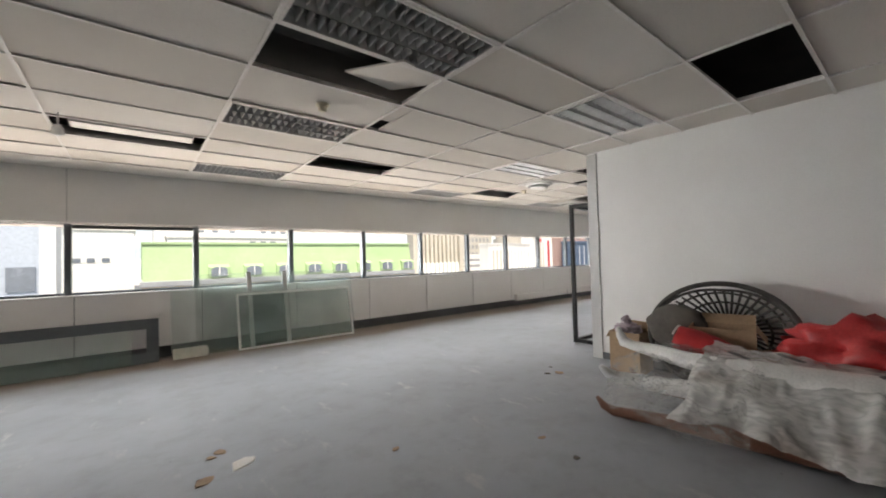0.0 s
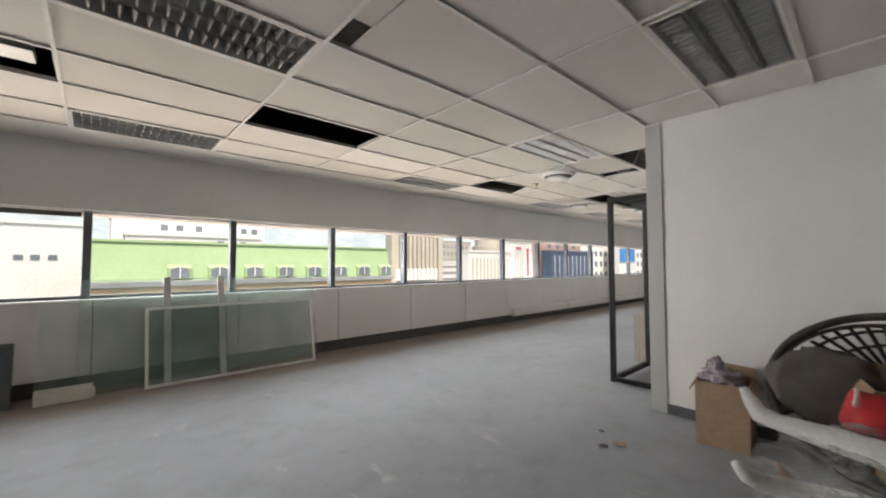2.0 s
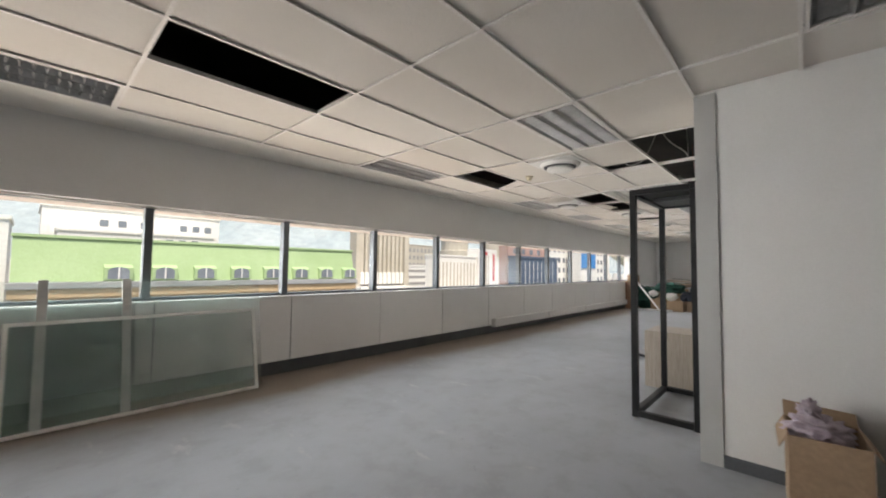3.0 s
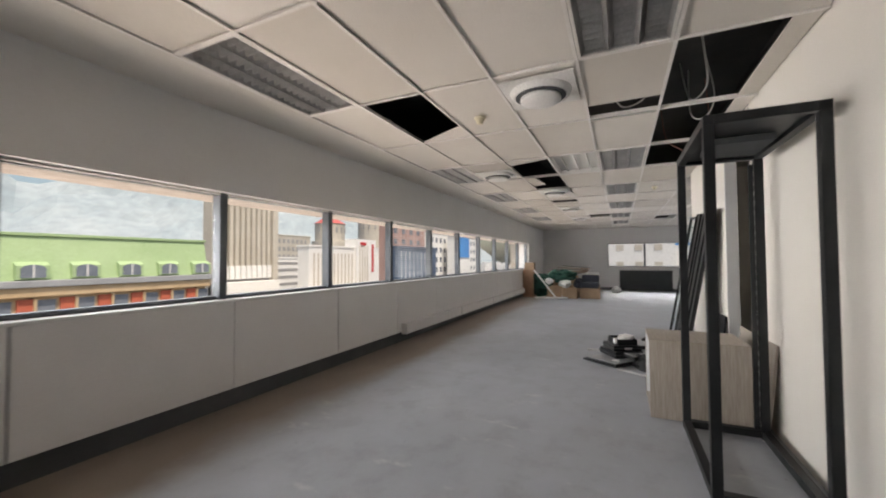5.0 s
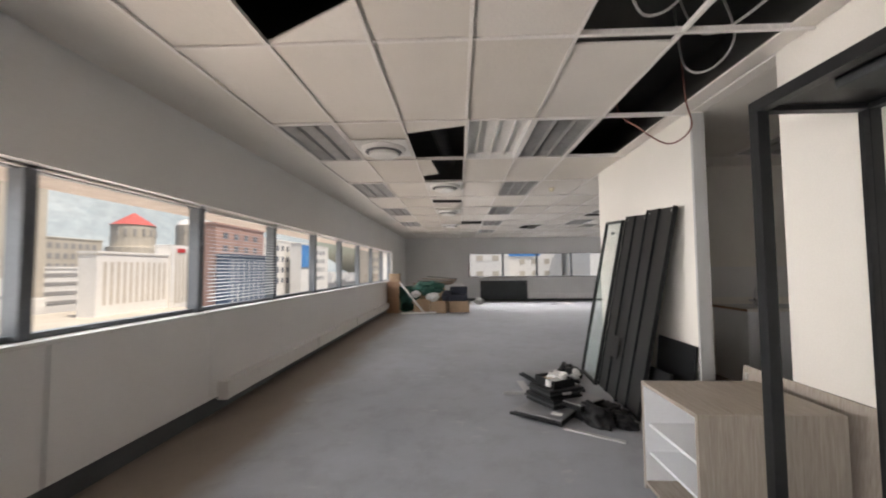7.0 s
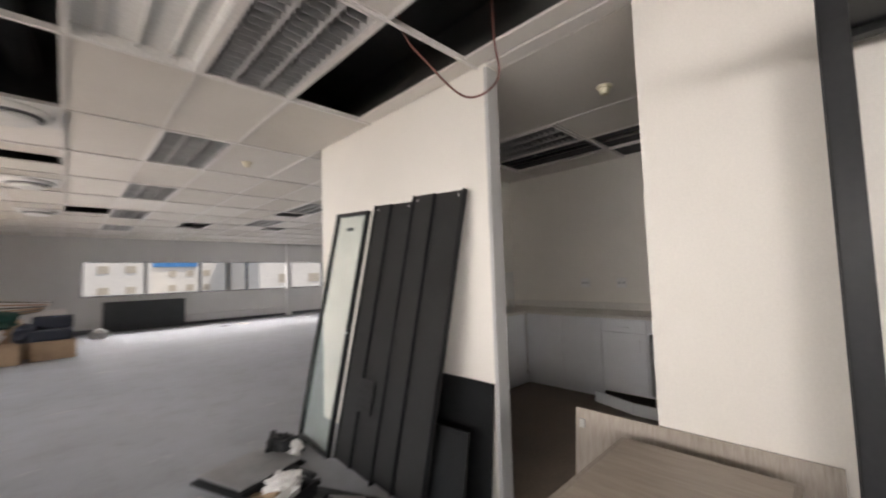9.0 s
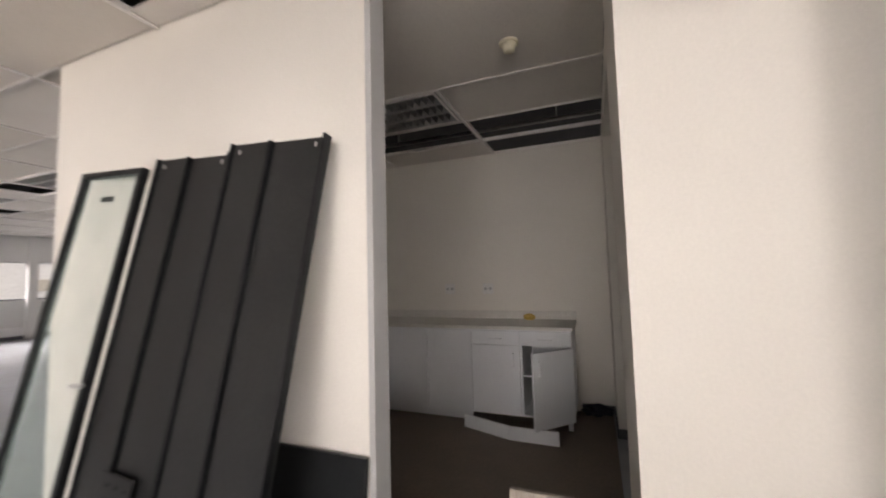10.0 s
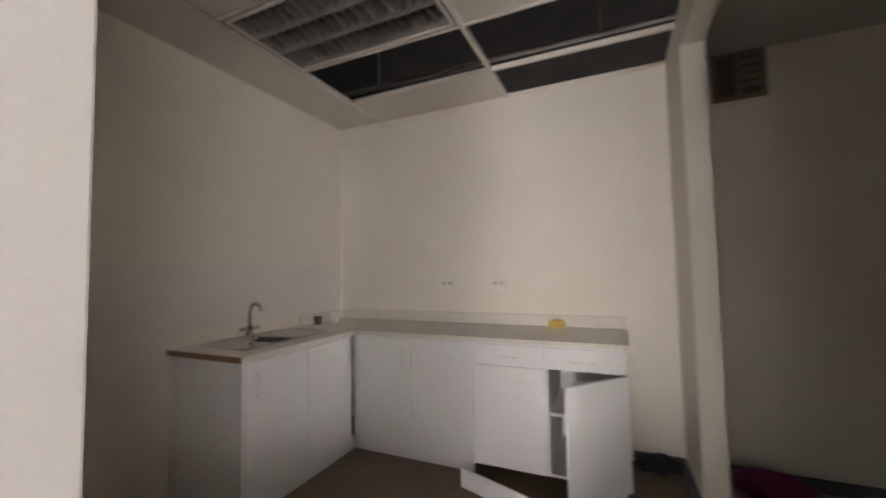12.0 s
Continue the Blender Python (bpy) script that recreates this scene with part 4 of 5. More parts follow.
solid("lilac_cloth", bm, LILAC, pose(4.66, 2.27, 0.49), "crumpled lilac cloth in the top of a cardboard box", "cloth", smooth=True)

# rattan lounge chair: oval bowl tipped back against the wall
chair = thing("rattan_chair", pose(4.55, 1.30, 0.0), "dark woven rattan bowl chair tipped against the partition wall", "chair")
def rim(a, f=1.0, depth=0.0):
    """A point of the bowl: angle a round the oval, share f from hub to rim."""
    y, z = -0.64 * f * math.cos(a), 0.50 * f * math.sin(a)
    back = 0.30 * (1 - f * f) + depth
    return Vector((-0.14 + back + 0.30 * (z + 0.3), y, 0.58 + z))
N = 56
part("rim", tube(bmesh.new(), [rim(2 * math.pi * k / N) for k in range(N)], 0.026, 8, True), RATTAN, chair, "", True)
part("inner_hoop", tube(bmesh.new(), [rim(2 * math.pi * k / N, 0.80) for k in range(N)], 0.012, 6, True), RATTAN, chair, "", True)
part("inner_hoop", tube(bmesh.new(), [rim(2 * math.pi * k / N, 0.60) for k in range(N)], 0.012, 6, True), RATTAN, chair, "", True)
part("top_arc", tube(bmesh.new(), [rim(a, 0.86 + 0.10 * abs(math.cos(a)), -0.02) for a in [0.35 + (math.pi - 0.7) * k / 20 for k in range(21)]], 0.016, 6), RATTAN, chair, "", True)
for k in range(44):
    a = 2 * math.pi * k / 44
    part("cane", tube(bmesh.new(), [rim(a, f) for f in (0.88 if math.sin(a) > 0.45 else 1.0, 0.8, 0.6, 0.4, 0.2)], 0.013, 5), RATTAN, chair)
part("hub", tube(bmesh.new(), [rim(2 * math.pi * k / 20, 0.2) for k in range(20)], 0.02, 6, True), RATTAN, chair)
part("stand_ring", tube(bmesh.new(), [(0.05 + 0.22 * math.cos(q), 0.32 * math.sin(q), 0.025) for q in (2 * math.pi * k / 24 for k in range(24))], 0.022, 6, True), RATTAN, chair)
part("leg", tube(bmesh.new(), [(0.05, 0.30, 0.03), rim(3.6, 0.7)], 0.02, 6), RATTAN, chair)
part("leg", tube(bmesh.new(), [(0.05, -0.30, 0.03), rim(5.8, 0.7)], 0.02, 6), RATTAN, chair)
bm = bmesh.new()
lump(bm, 0, 0, 0, 0.10, 0.30, 0.27, 0.12, 2, 8)
solid("cushion", bm, CUSHION, pose(4.50, 1.66, 0.60, 0, -18, 8), "round taupe cushion sitting in the rattan chair", "cushion", smooth=True)
carton("cardboard_box", 4.36, 1.22, 0.38, 0.34, 0.50, 0.32, 12, "open cardboard box lying in the rattan chair")
bag = thing("red_bag", pose(4.10, 1.32, 0.53, 17, 0, 4), "smooth red cloth bag with a white piped edge on the heap", "bag")
bm = bmesh.new()
lump(bm, 0, 0, 0, 0.16, 0.44, 0.13, 0.10, 1.4, 11)
for v in bm.verts:
    v.co.y = min(v.co.y, 0.22 + 0.02 * math.sin(18 * v.co.x))
part("body", bm, RED, bag, "", True)
part("piping", tube(bmesh.new(), [(-0.13 + 0.26 * k / 14, 0.222, 0.05 + 0.062 * math.sin(math.pi * k / 14)) for k in range(15)], 0.009, 8), WHITE, bag, "white piped edge", True)
bm = bmesh.new()
lump(bm, 0, 0, 0, 0.33, 0.55, 0.26, 0.45, 2.2, 21)
solid("red_sack", bm, PINK, pose(4.42, 0.25, 0.56), "faded red plastic sack lying on the heap", "sack", "red sacks", True)
bm = bmesh.new()
lump(bm, 0, 0, 0, 0.34, 0.5, 0.24, 0.45, 2.2, 22)
solid("red_sack", bm, PINK, pose(4.52, -0.35, 0.70), "faded red plastic sack piled on another sack", "sack", "red sacks", True)
bm = bmesh.new()
lump(bm, 0, 0, 0.24, 0.42, 1.25, 0.30, 0.25, 1.8, 23, flat=0.004)
solid("packed_heap", bm, CARD, pose(4.32, 0.25, 0.0), "brown wrapped goods heaped on the floor against the partition", "heap", smooth=True)

# shop dummies laid on the floor, wrapped in film
def dummy(name, chains, mat, label):
    bm = bmesh.new()
    for pts, rs in chains:
        tube(bm, pts, rs, 12)
    solid(name, bm, mat, pose(0, 0, 0), label, "mannequin", "wrapped mannequins", True)
dummy("mannequin", [([(3.83, 1.97, 0.66), (3.80, 1.93, 0.60), (3.78, 1.89, 0.54), (3.78, 1.80, 0.515), (3.75, 1.55, 0.50), (3.70, 1.30, 0.48), (3.68, 0.95, 0.47), (3.70, 0.6, 0.45), (3.72, 0.2, 0.42), (3.72, -0.4, 0.42)],
                     [0.022, 0.042, 0.052, 0.046, 0.066, 0.072, 0.09, 0.12, 0.16, 0.15])], PORCELAIN, "white shop mannequin lying in clear plastic film")
dummy("mannequin", [([(3.42, 1.94, 0.36), (3.46, 1.90, 0.30), (3.52, 1.84, 0.26), (3.58, 1.6, 0.25), (3.60, 1.3, 0.26), (3.6, 0.9, 0.27), (3.6, 0.3, 0.26), (3.6, -0.4, 0.26)],
                     [0.022, 0.042, 0.05, 0.066, 0.074, 0.10, 0.15, 0.15])], PORCELAIN, "white shop mannequin low in the wrapped heap")
dummy("mannequin", [([(3.20, 1.86, 0.15), (3.20, 1.80, 0.09), (3.22, 1.72, 0.055), (3.28, 1.5, 0.06), (3.32, 1.2, 0.07), (3.36, 0.8, 0.09), (3.40, 0.3, 0.13), (3.42, -0.3, 0.13)],
                     [0.016, 0.034, 0.042, 0.05, 0.058, 0.08, 0.12, 0.12])], BROWNSKIN, "brown shop mannequin lying on the floor under film")
dummy("mannequin", [([(3.75, 1.82, 0.30), (3.76, 1.76, 0.20), (3.78, 1.66, 0.16), (3.80, 1.3, 0.16), (3.82, 0.9, 0.17), (3.85, 0.3, 0.17)], [0.016, 0.036, 0.044, 0.055, 0.075, 0.12])], BROWNSKIN, "brown shop mannequin inside the wrapped heap")
def draped(x0, x1, y0, y1, height, seed, rough, nx=46, ny=70):
    """A crumpled sheet over the heap, down to the floor along its near edge."""
    bm = bmesh.new()
    rows = []
    for i in range(nx + 1):
        row = []
        for j in range(ny + 1):
            u, v = i / nx, j / ny
            x, y = x0 + u * (x1 - x0), y0 + v * (y1 - y0)
            y += 0.22 * v ** 4 * noise.noise(Vector((x * 3.5, seed, 1.7)))
            x += 0.14 * (1 - u) ** 3 * noise.noise(Vector((y * 3.0, seed, 4.2)))
            p = Vector((x * 3.2, y * 3.2, seed))
            z = height(u, v) + rough * (1.2 * noise.noise(p * 0.6) + 1.1 * (0.5 - abs(noise.noise(p * 1.3 + Vector((0, 0.6 * y, 0))))) + 0.6 * (0.5 - abs(noise.noise(p * 3.1))))
            row.append(bm.verts.new((x + 0.03 * noise.noise(p * 2 + Vector((5, 1, 2))), y + 0.03 * noise.noise(p * 2), max(0.012, z))))
        rows.append(row)
    for i in range(nx):
        for j in range(ny):
            bm.faces.new((rows[i][j], rows[i + 1][j], rows[i + 1][j + 1], rows[i][j + 1]))
    return bm
film = draped(3.10, 3.98, 0.75, 1.80, lambda u, v: 0.07 + 0.44 * min(1, u * 1.45) ** 0.9 * (1 - 0.35 * v ** 3), 3.0, 0.085, 60, 80)
solid("plastic_film", film, PLASTIC, pose(0, 0, 0), "crumpled clear plastic film over the mannequins", "plastic film", smooth=True)
film2 = draped(3.20, 4.05, -1.2, 1.22, lambda u, v: 0.13 + 0.43 * min(1, u * 1.7) ** 0.8 + 0.04 * math.sin(v * 7), 7.0, 0.055, 60, 130)
solid("milky_film", film2, FILMWHITE, pose(0, 0, 0), "milky crumpled plastic wrapping over the heap", "plastic wrapping", smooth=True)
for x, y, z, l, w_, turn in ((3.62, 0.92, 0.605, 0.14, 0.04, 70), (3.66, 0.62, 0.63, 0.16, 0.04, 75), (3.5, 0.1, 0.60, 0.2, 0.05, 60)):
    solid("tape_strip", boxes((-l / 2, l / 2, -w_ / 2, w_ / 2, 0, 0.004)), DARKGREY, pose(x, y, z, 0, -10, turn), "dark tape strip stuck on the plastic wrapping", "tape", "tape strips")

# ---- steel rack beside the partition ----
rack = thing("steel_rack", pose(5.46, 2.98, 0.0), "tall black steel display rack frame, empty", "rack")
RW, RD, RH, RT = 1.13, 0.565, 2.22, 0.055
for x in (0, RW - RT):
    for y in (0, RD - RT):
        post = part("post", boxes((x, x + RT, y, y + RT, 0.02, RH - RT), bevel=0.004), BLACK, rack)
        part("foot", turned(bmesh.new(), [(0.02, 0.0), (0.02, 0.012), (0.008, 0.02)], 12, x + RT / 2, y + RT / 2), ALU, post)
for z in (0.03, RH - RT):
    for y in (0, RD - RT):
        part("rail", boxes((RT if z < 1 else 0, RW - (RT if z < 1 else 0), y, y + RT, z, z + RT), bevel=0.004), BLACK, rack)
    for x in (0, RW - RT):
        part("rail", boxes((x, x + RT, RT, RD - RT, z, z + RT), bevel=0.004), BLACK, rack)
part("top_plate", boxes((RT, RW - RT, RT, RD - RT, RH - 0.03, RH - 0.012)), BLACK, rack)
part("grille", boxes((0.42, 0.82, 0.11, 0.45, RH - 0.075, RH - 0.032), bevel=0.005), DARKGREY, rack, "dark grille under the top plate")
part("rear_strip", boxes((RW - RT - 0.012, RW - RT, 0.07, 0.10, 0.1, RH - 0.1)), BLACK, rack)
slot = mesh_of("slot", boxes((-0.003, 0.003, -0.001, 0.001, -0.004, 0.004)), ALU)
for k in range(26):
    for dx in (-0.037, -0.025):
        for dz in (0.0, 0.02):
            s_ = new("slot", slot)
            s_.parent = rack
            s_.location = (RW + dx, RT + 0.004, 0.12 + 0.077 * k + dz)
part("slot_strip", boxes((RW - RT + 0.004, RW - 0.008, RT, RT + 0.003, 0.085, RH - RT)), BLACK, rack)

# ---- shelf unit lying by the rack ----
unit = thing("shelf_unit", pose(6.72, 3.04, 0.004), "grey oak laminate shelf unit with a white inside", "shelf unit")
UW, UD, UH = 0.60, 0.73, 0.68
part("side", boxes((0, 0.022, 0, UD, 0, UH), bevel=0.002), OAK, unit)
part("side", boxes((UW - 0.022, UW, 0, UD, 0, UH), bevel=0.002), OAK, unit)
part("top", boxes((0.022, UW - 0.022, 0, UD, UH - 0.022, UH), bevel=0.002), OAKTOP, unit)
part("bottom", boxes((0.022, UW - 0.022, 0, UD, 0.03, 0.052), bevel=0.002), OAKTOP, unit)
part("back", boxes((0.022, UW - 0.022, 0, 0.008, 0.052, UH - 0.022)), LAMINATE, unit)
for z in (0.22, 0.40):
    part("shelf", boxes((0.024, UW - 0.024, 0.01, UD - 0.03, z, z + 0.016)), LAMINATE, unit)
part("inner_side", boxes((0.0225, 0.0265, 0.01, UD - 0.004, 0.053, UH - 0.023)), LAMINATE, unit)
part("inner_side", boxes((UW - 0.0265, UW - 0.0225, 0.01, UD - 0.004, 0.053, UH - 0.023)), LAMINATE, unit)
board = thing("oak_board", pose(6.62, FACE + 0.085, 0.003, 6), "grey oak laminate board leaning on the partition", "board")
part("panel", boxes((0.0, 0.98, -0.011, 0.011, 0, 0.72), bevel=0.002), OAK, board)
part("hinge", boxes((0.93, 0.955, 0.011, 0.02, 0.63, 0.67)), ALU, board)

# ---- black panels leaning on the partition ----
def lean(x, y, lean_deg, turn):
    return pose(x, y, 0.02, lean_deg, 0, 0) @ pose(0, 0, 0, 0, turn, 0)
def black_panel(x, w, h, label):
    p = thing("cladding_sheet", lean(x, 3.30, 9.6, -4.0), label, "panel", "black wall panels")
    part("sheet", boxes((-w / 2, w / 2, -0.012, 0.0, 0, h), bevel=0.002), PANELBLACK, p)
    part("fold", boxes((-w / 2, -w / 2 + 0.012, 0.0, 0.03, 0, h), bevel=0.003), BLACK, p)
    part("fold", boxes((w / 2 - 0.012, w / 2, 0.0, 0.03, 0, h), bevel=0.003), BLACK, p)
    part("rib", boxes((w * 0.06, w * 0.06 + 0.02, 0.0, 0.022, 0, h), bevel=0.003), BLACK, p)
    part("raised_face", boxes((w * 0.06 + 0.02, w / 2 - 0.012, 0.0, 0.014, 0, h - 0.002)), PANELBLACK, p)
    for s_ in (-1, 1):
        part("clip", boxes((s_ * (w / 2 - 0.05) - 0.004, s_ * (w / 2 - 0.05) + 0.004, 0.014, 0.02, h - 0.05, h - 0.03), bevel=0.002), ALU, p)
    return p
black_panel(8.66, 0.52, 2.02, "tall black metal wall panel leaning against the cream partition")
pb = black_panel(9.17, 0.50, 2.02, "tall black metal wall panel with a perforated socket plate")
part("socket_plate", boxes((-0.14, 0.06, 0.03, 0.036, 0.42, 0.66), bevel=0.002), PANELBLACK, pb)
for i in range(3):
    for j in range(4):
        part("hole", boxes((-0.11 + 0.055 * i, -0.09 + 0.055 * i, 0.036, 0.038, 0.46 + 0.05 * j, 0.472 + 0.05 * j)), BLACK, pb)
mirror_door = thing("glass_door", lean(9.78, 3.31, 9.8, -3.5), "glass door leaf in a thin black frame leaning on the partition", "door leaf")
for x0, x1, z0, z1 in ((-0.27, 0.27, 0, 0.03), (-0.27, 0.27, 2.0, 2.03), (-0.27, -0.235, 0.03, 2.0), (0.235, 0.27, 0.03, 2.0)):
    part("frame_bar", boxes((x0, x1, -0.015, 0.02, z0, z1), bevel=0.003), BLACK, mirror_door)
part("pane", boxes((-0.235, 0.235, -0.003, 0.003, 0.03, 2.0)), GREENGLASS, mirror_door).visible_shadow = False
part("handle", tube(bmesh.new(), [(-0.25, 0.02, 0.98), (-0.25, 0.06, 0.98), (-0.33, 0.06, 0.99)], 0.009, 8), ALU, mirror_door, "bright metal lever handle")
part("label_strip", boxes((-0.06, 0.05, 0.004, 0.006, 1.86, 1.89)), DARKGREY, mirror_door)
db = thing("dark_board", pose(8.14, FACE + 0.10, 0.002, 6), "dark grey board leaning at the foot of the partition", "board", "dark boards")
part("panel", boxes((0, 0.62, -0.01, 0.01, 0, 0.74), bevel=0.002), BLACK, db)
db = thing("dark_board", pose(8.17, FACE + 0.32, 0.002, 12, 0, 6), "small dark board leaning at the foot of the partition", "board", "dark boards")
part("panel", boxes((0, 0.30, -0.012, 0.012, 0, 0.50), bevel=0.002), BLACK, db)

# ---- dismantled fittings on the floor ----
def slab(name, x, y, z, w, d, h, rot, mat, label, category):
    return solid(name, boxes((-w / 2, w / 2, -d / 2, d / 2, 0, h), bevel=0.006), mat, pose(x, y, z, *rot), label, category)
def tray(x, y, z, w, d, h, rot, label):
    """A shallow pressed-metal tray lying face down: pale top, dark folded rim and runners."""
    t_ = thing("metal_tray", pose(x, y, z, *rot), label, "tray", "dismantled trays")
    part("top", boxes((-w / 2, w / 2, -d / 2, d / 2, h - 0.012, h), bevel=0.003), TRAYTOP, t_, "scuffed grey metal top")
    for x0, x1, y0, y1 in ((-w / 2, w / 2, -d / 2, -d / 2 + 0.012), (-w / 2, w / 2, d / 2 - 0.012, d / 2), (-w / 2, -w / 2 + 0.012, -d / 2 + 0.012, d / 2 - 0.012), (w / 2 - 0.012, w / 2, -d / 2 + 0.012, d / 2 - 0.012)):
        part("rim", boxes((x0, x1, y0, y1, 0, h - 0.0125), bevel=0.002), BLACK, t_)
    for s_ in (-1, 1):
        part("runner", boxes((-w / 2 - 0.012, w / 2 + 0.03, s_ * d / 2 - 0.01 + s_ * 0.012, s_ * d / 2 + 0.01 + s_ * 0.012, 0.004, 0.028), bevel=0.003), BLACK, t_)
    return t_
def drawer_box(x, y, z, w, d, h, turn, label):
    """A low closed drawer box with a lipped front and a latch."""
    b = thing("drawer_box", pose(x, y, z, 0, 0, turn), label, "drawer", "stacked drawer boxes")
    part("body", boxes((-w / 2, w / 2, -d / 2, d / 2, 0, h), bevel=0.006), BLACK, b)
    part("lip", boxes((-w / 2 - 0.012, w / 2 + 0.012, -d / 2 - 0.012, d / 2 + 0.012, h * 0.42, h * 0.58), bevel=0.004), DARKGREY, b)
    part("latch", boxes((-w / 2 - 0.022, -w / 2 - 0.012, -0.05, 0.05, h * 0.35, h * 0.75), bevel=0.002), ALU, b)
    return b
TRAYTOP = surface("scuffed_tray", (0.32, 0.325, 0.33), (0.42, 0.42, 0.43), 0.36, 0.6, big=6, fine=90, relief=0.1)
tray(8.57, 4.11, 0.012, 0.49, 0.46, 0.05, (0, 1, 52), "scuffed grey metal tray lying flat on the concrete floor")
tray(8.66, 3.80, 0.09, 0.36, 0.40, 0.05, (2, -1, 40), "grey metal tray tilted beside stacked drawers")
tray(9.65, 3.84, 0.03, 0.42, 0.54, 0.06, (3, -2, 22), "grey metal tray propped on scraps beside the glass door")
drawer_box(8.76, 4.00, 0.068, 0.40, 0.40, 0.085, 31, "black drawer box stacked on a metal tray")
drawer_box(8.77, 3.99, 0.156, 0.36, 0.37, 0.07, 24, "black drawer box on top of another")
carton("black_box", 8.80, 3.98, 0.228, 0.30, 0.26, 0.075, 26, "shallow open black box full of scraps on stacked drawers", False, BLACK)
carton("white_box", 8.70, 4.00, 0.24, 0.06, 0.19, 0.065, 26, "small white carton standing in an open box", False, WHITE)
slab("brown_scrap", 8.84, 4.04, 0.242, 0.16, 0.06, 0.04, (6, 9, 40), CARD, "crushed brown cardboard scrap in an open box", "scrap")
bm = bmesh.new(); lump(bm, 0, 0, 0.03, 0.08, 0.10, 0.045, 0.45, 2.6, 31, 4)
solid("crumpled_bag", bm, WHITE, pose(8.86, 3.93, 0.262), "crumpled white plastic bag in an open box", "bag", smooth=False)
bm = bmesh.new(); lump(bm, 0, 0, 0.03, 0.06, 0.05, 0.06, 0.5, 3, 32, 4)
solid("crumpled_bag", bm, WHITE, pose(9.70, 3.50, 0.06), "crumpled white plastic bag among dark scraps", "bag", smooth=False)
slab("paper_tag", 8.40, 4.06, 0.066, 0.10, 0.05, 0.003, (0, 0, 60), WHITE, "torn white paper tag on a metal tray", "tag")
slab("dark_plate", 8.90, 3.60, 0.012, 0.85, 0.26, 0.02, (2, 1, 24), DARKGREY, "flat dark board lying on the floor before the panels", "plate")
for k, (x, y, rx_, ry_, h, sd) in enumerate(((8.42, 3.72, 0.24, 0.12, 0.14, 41), (8.30, 3.50, 0.14, 0.09, 0.10, 45), (8.62, 3.52, 0.16, 0.10, 0.10, 42), (9.85, 3.52, 0.16, 0.12, 0.16, 44))):
    bm = bmesh.new(); lump(bm, 0, 0, h * 0.3, rx_, ry_, h * 0.8, 0.35, 1.8, sd, 4, flat=0.003)
    solid("black_sheeting", bm, BLACK, pose(x, y, 0.0, 0, 0, 28), "crumpled black plastic sheeting on the floor", "sheeting", "black sheeting", True)
for x, y, z, l, rot in ((8.30, 3.58, 0.03, 0.30, (0, -6, 60)), (8.46, 3.60, 0.05, 0.42, (0, 8, 118)), (9.45, 3.60, 0.03, 0.34, (4, -5, 20)), (9.88, 3.62, 0.12, 0.26, (8, 12, 150)), (9.22, 3.66, 0.02, 0.24, (0, 2, 70))):
    slab("metal_bracket", x, y, z, l, 0.04, 0.03, rot, BLACK, "loose black metal bracket in a heap of fittings", "bracket")
slab("metal_bar", 9.16, 4.30, 0.004, 0.34, 0.045, 0.03, (0, 0, 95), TRIM, "grey metal bar lying on the floor", "bar")
slab("metal_bar", 9.40, 4.19, 0.004, 0.50, 0.09, 0.012, (0, 0, 4), TRIM, "pale flat metal strip lying on the floor", "bar")
slab("metal_bar", 8.08, 3.83, 0.004, 0.50, 0.05, 0.012, (0, 0, 58), ALU, "bright metal strip lying on the floor", "bar")

# ---- heap at the far end ----
sh = thing("wooden_shelf", pose(17.5, 7.12, 0), "low brown wooden shelf against the window wall", "shelf")
for z in (0.02, 0.34, 0.66, 0.98):
    part("shelf_board", boxes((-0.25, 0.25, -0.2, 0.2, z, z + 0.025)), EDGING, sh)
for x in (-0.26, 0.25):
    part("side", boxes((x, x + 0.02, -0.2, 0.2, 0, 1.02)), EDGING, sh)
carton("cardboard_box", 17.5, 7.1, 1.006, 0.4, 0.34, 0.28, 3, "closed cardboard box on top of a shelf", False)
for x, y, z, w_, d, h, tr in ((17.4, 6.2, 0.004, 0.5, 0.5, 0.42, 10), (17.4, 5.62, 0.004, 0.45, 0.5, 0.36, -5), (17.6, 4.98, 0.004, 0.5, 0.66, 0.36, 3), (18.1, 5.6, 0.004, 0.6, 0.6, 0.62, 20), (18.2, 6.4, 0.004, 0.7, 0.6, 0.7, -8), (19.6, 5.0, 0.004, 0.6, 0.5, 0.7, 5)):
    carton("cardboard_box", x, y, z, w_, d, h, tr, "worn cardboard box in the heap by the end wall", True, CARD if x < 19 else PANEL)
seat = thing("armchair", pose(17.62, 4.98, 0.37), "dark navy upholstered chair stacked on a cardboard box", "chair")
part("seat", boxes((-0.28, 0.28, -0.3, 0.3, 0, 0.2), bevel=0.04), NAVY, seat)
part("backrest", boxes((0.14, 0.28, -0.3, 0.3, 0.2, 0.46), bevel=0.04), NAVY, seat)
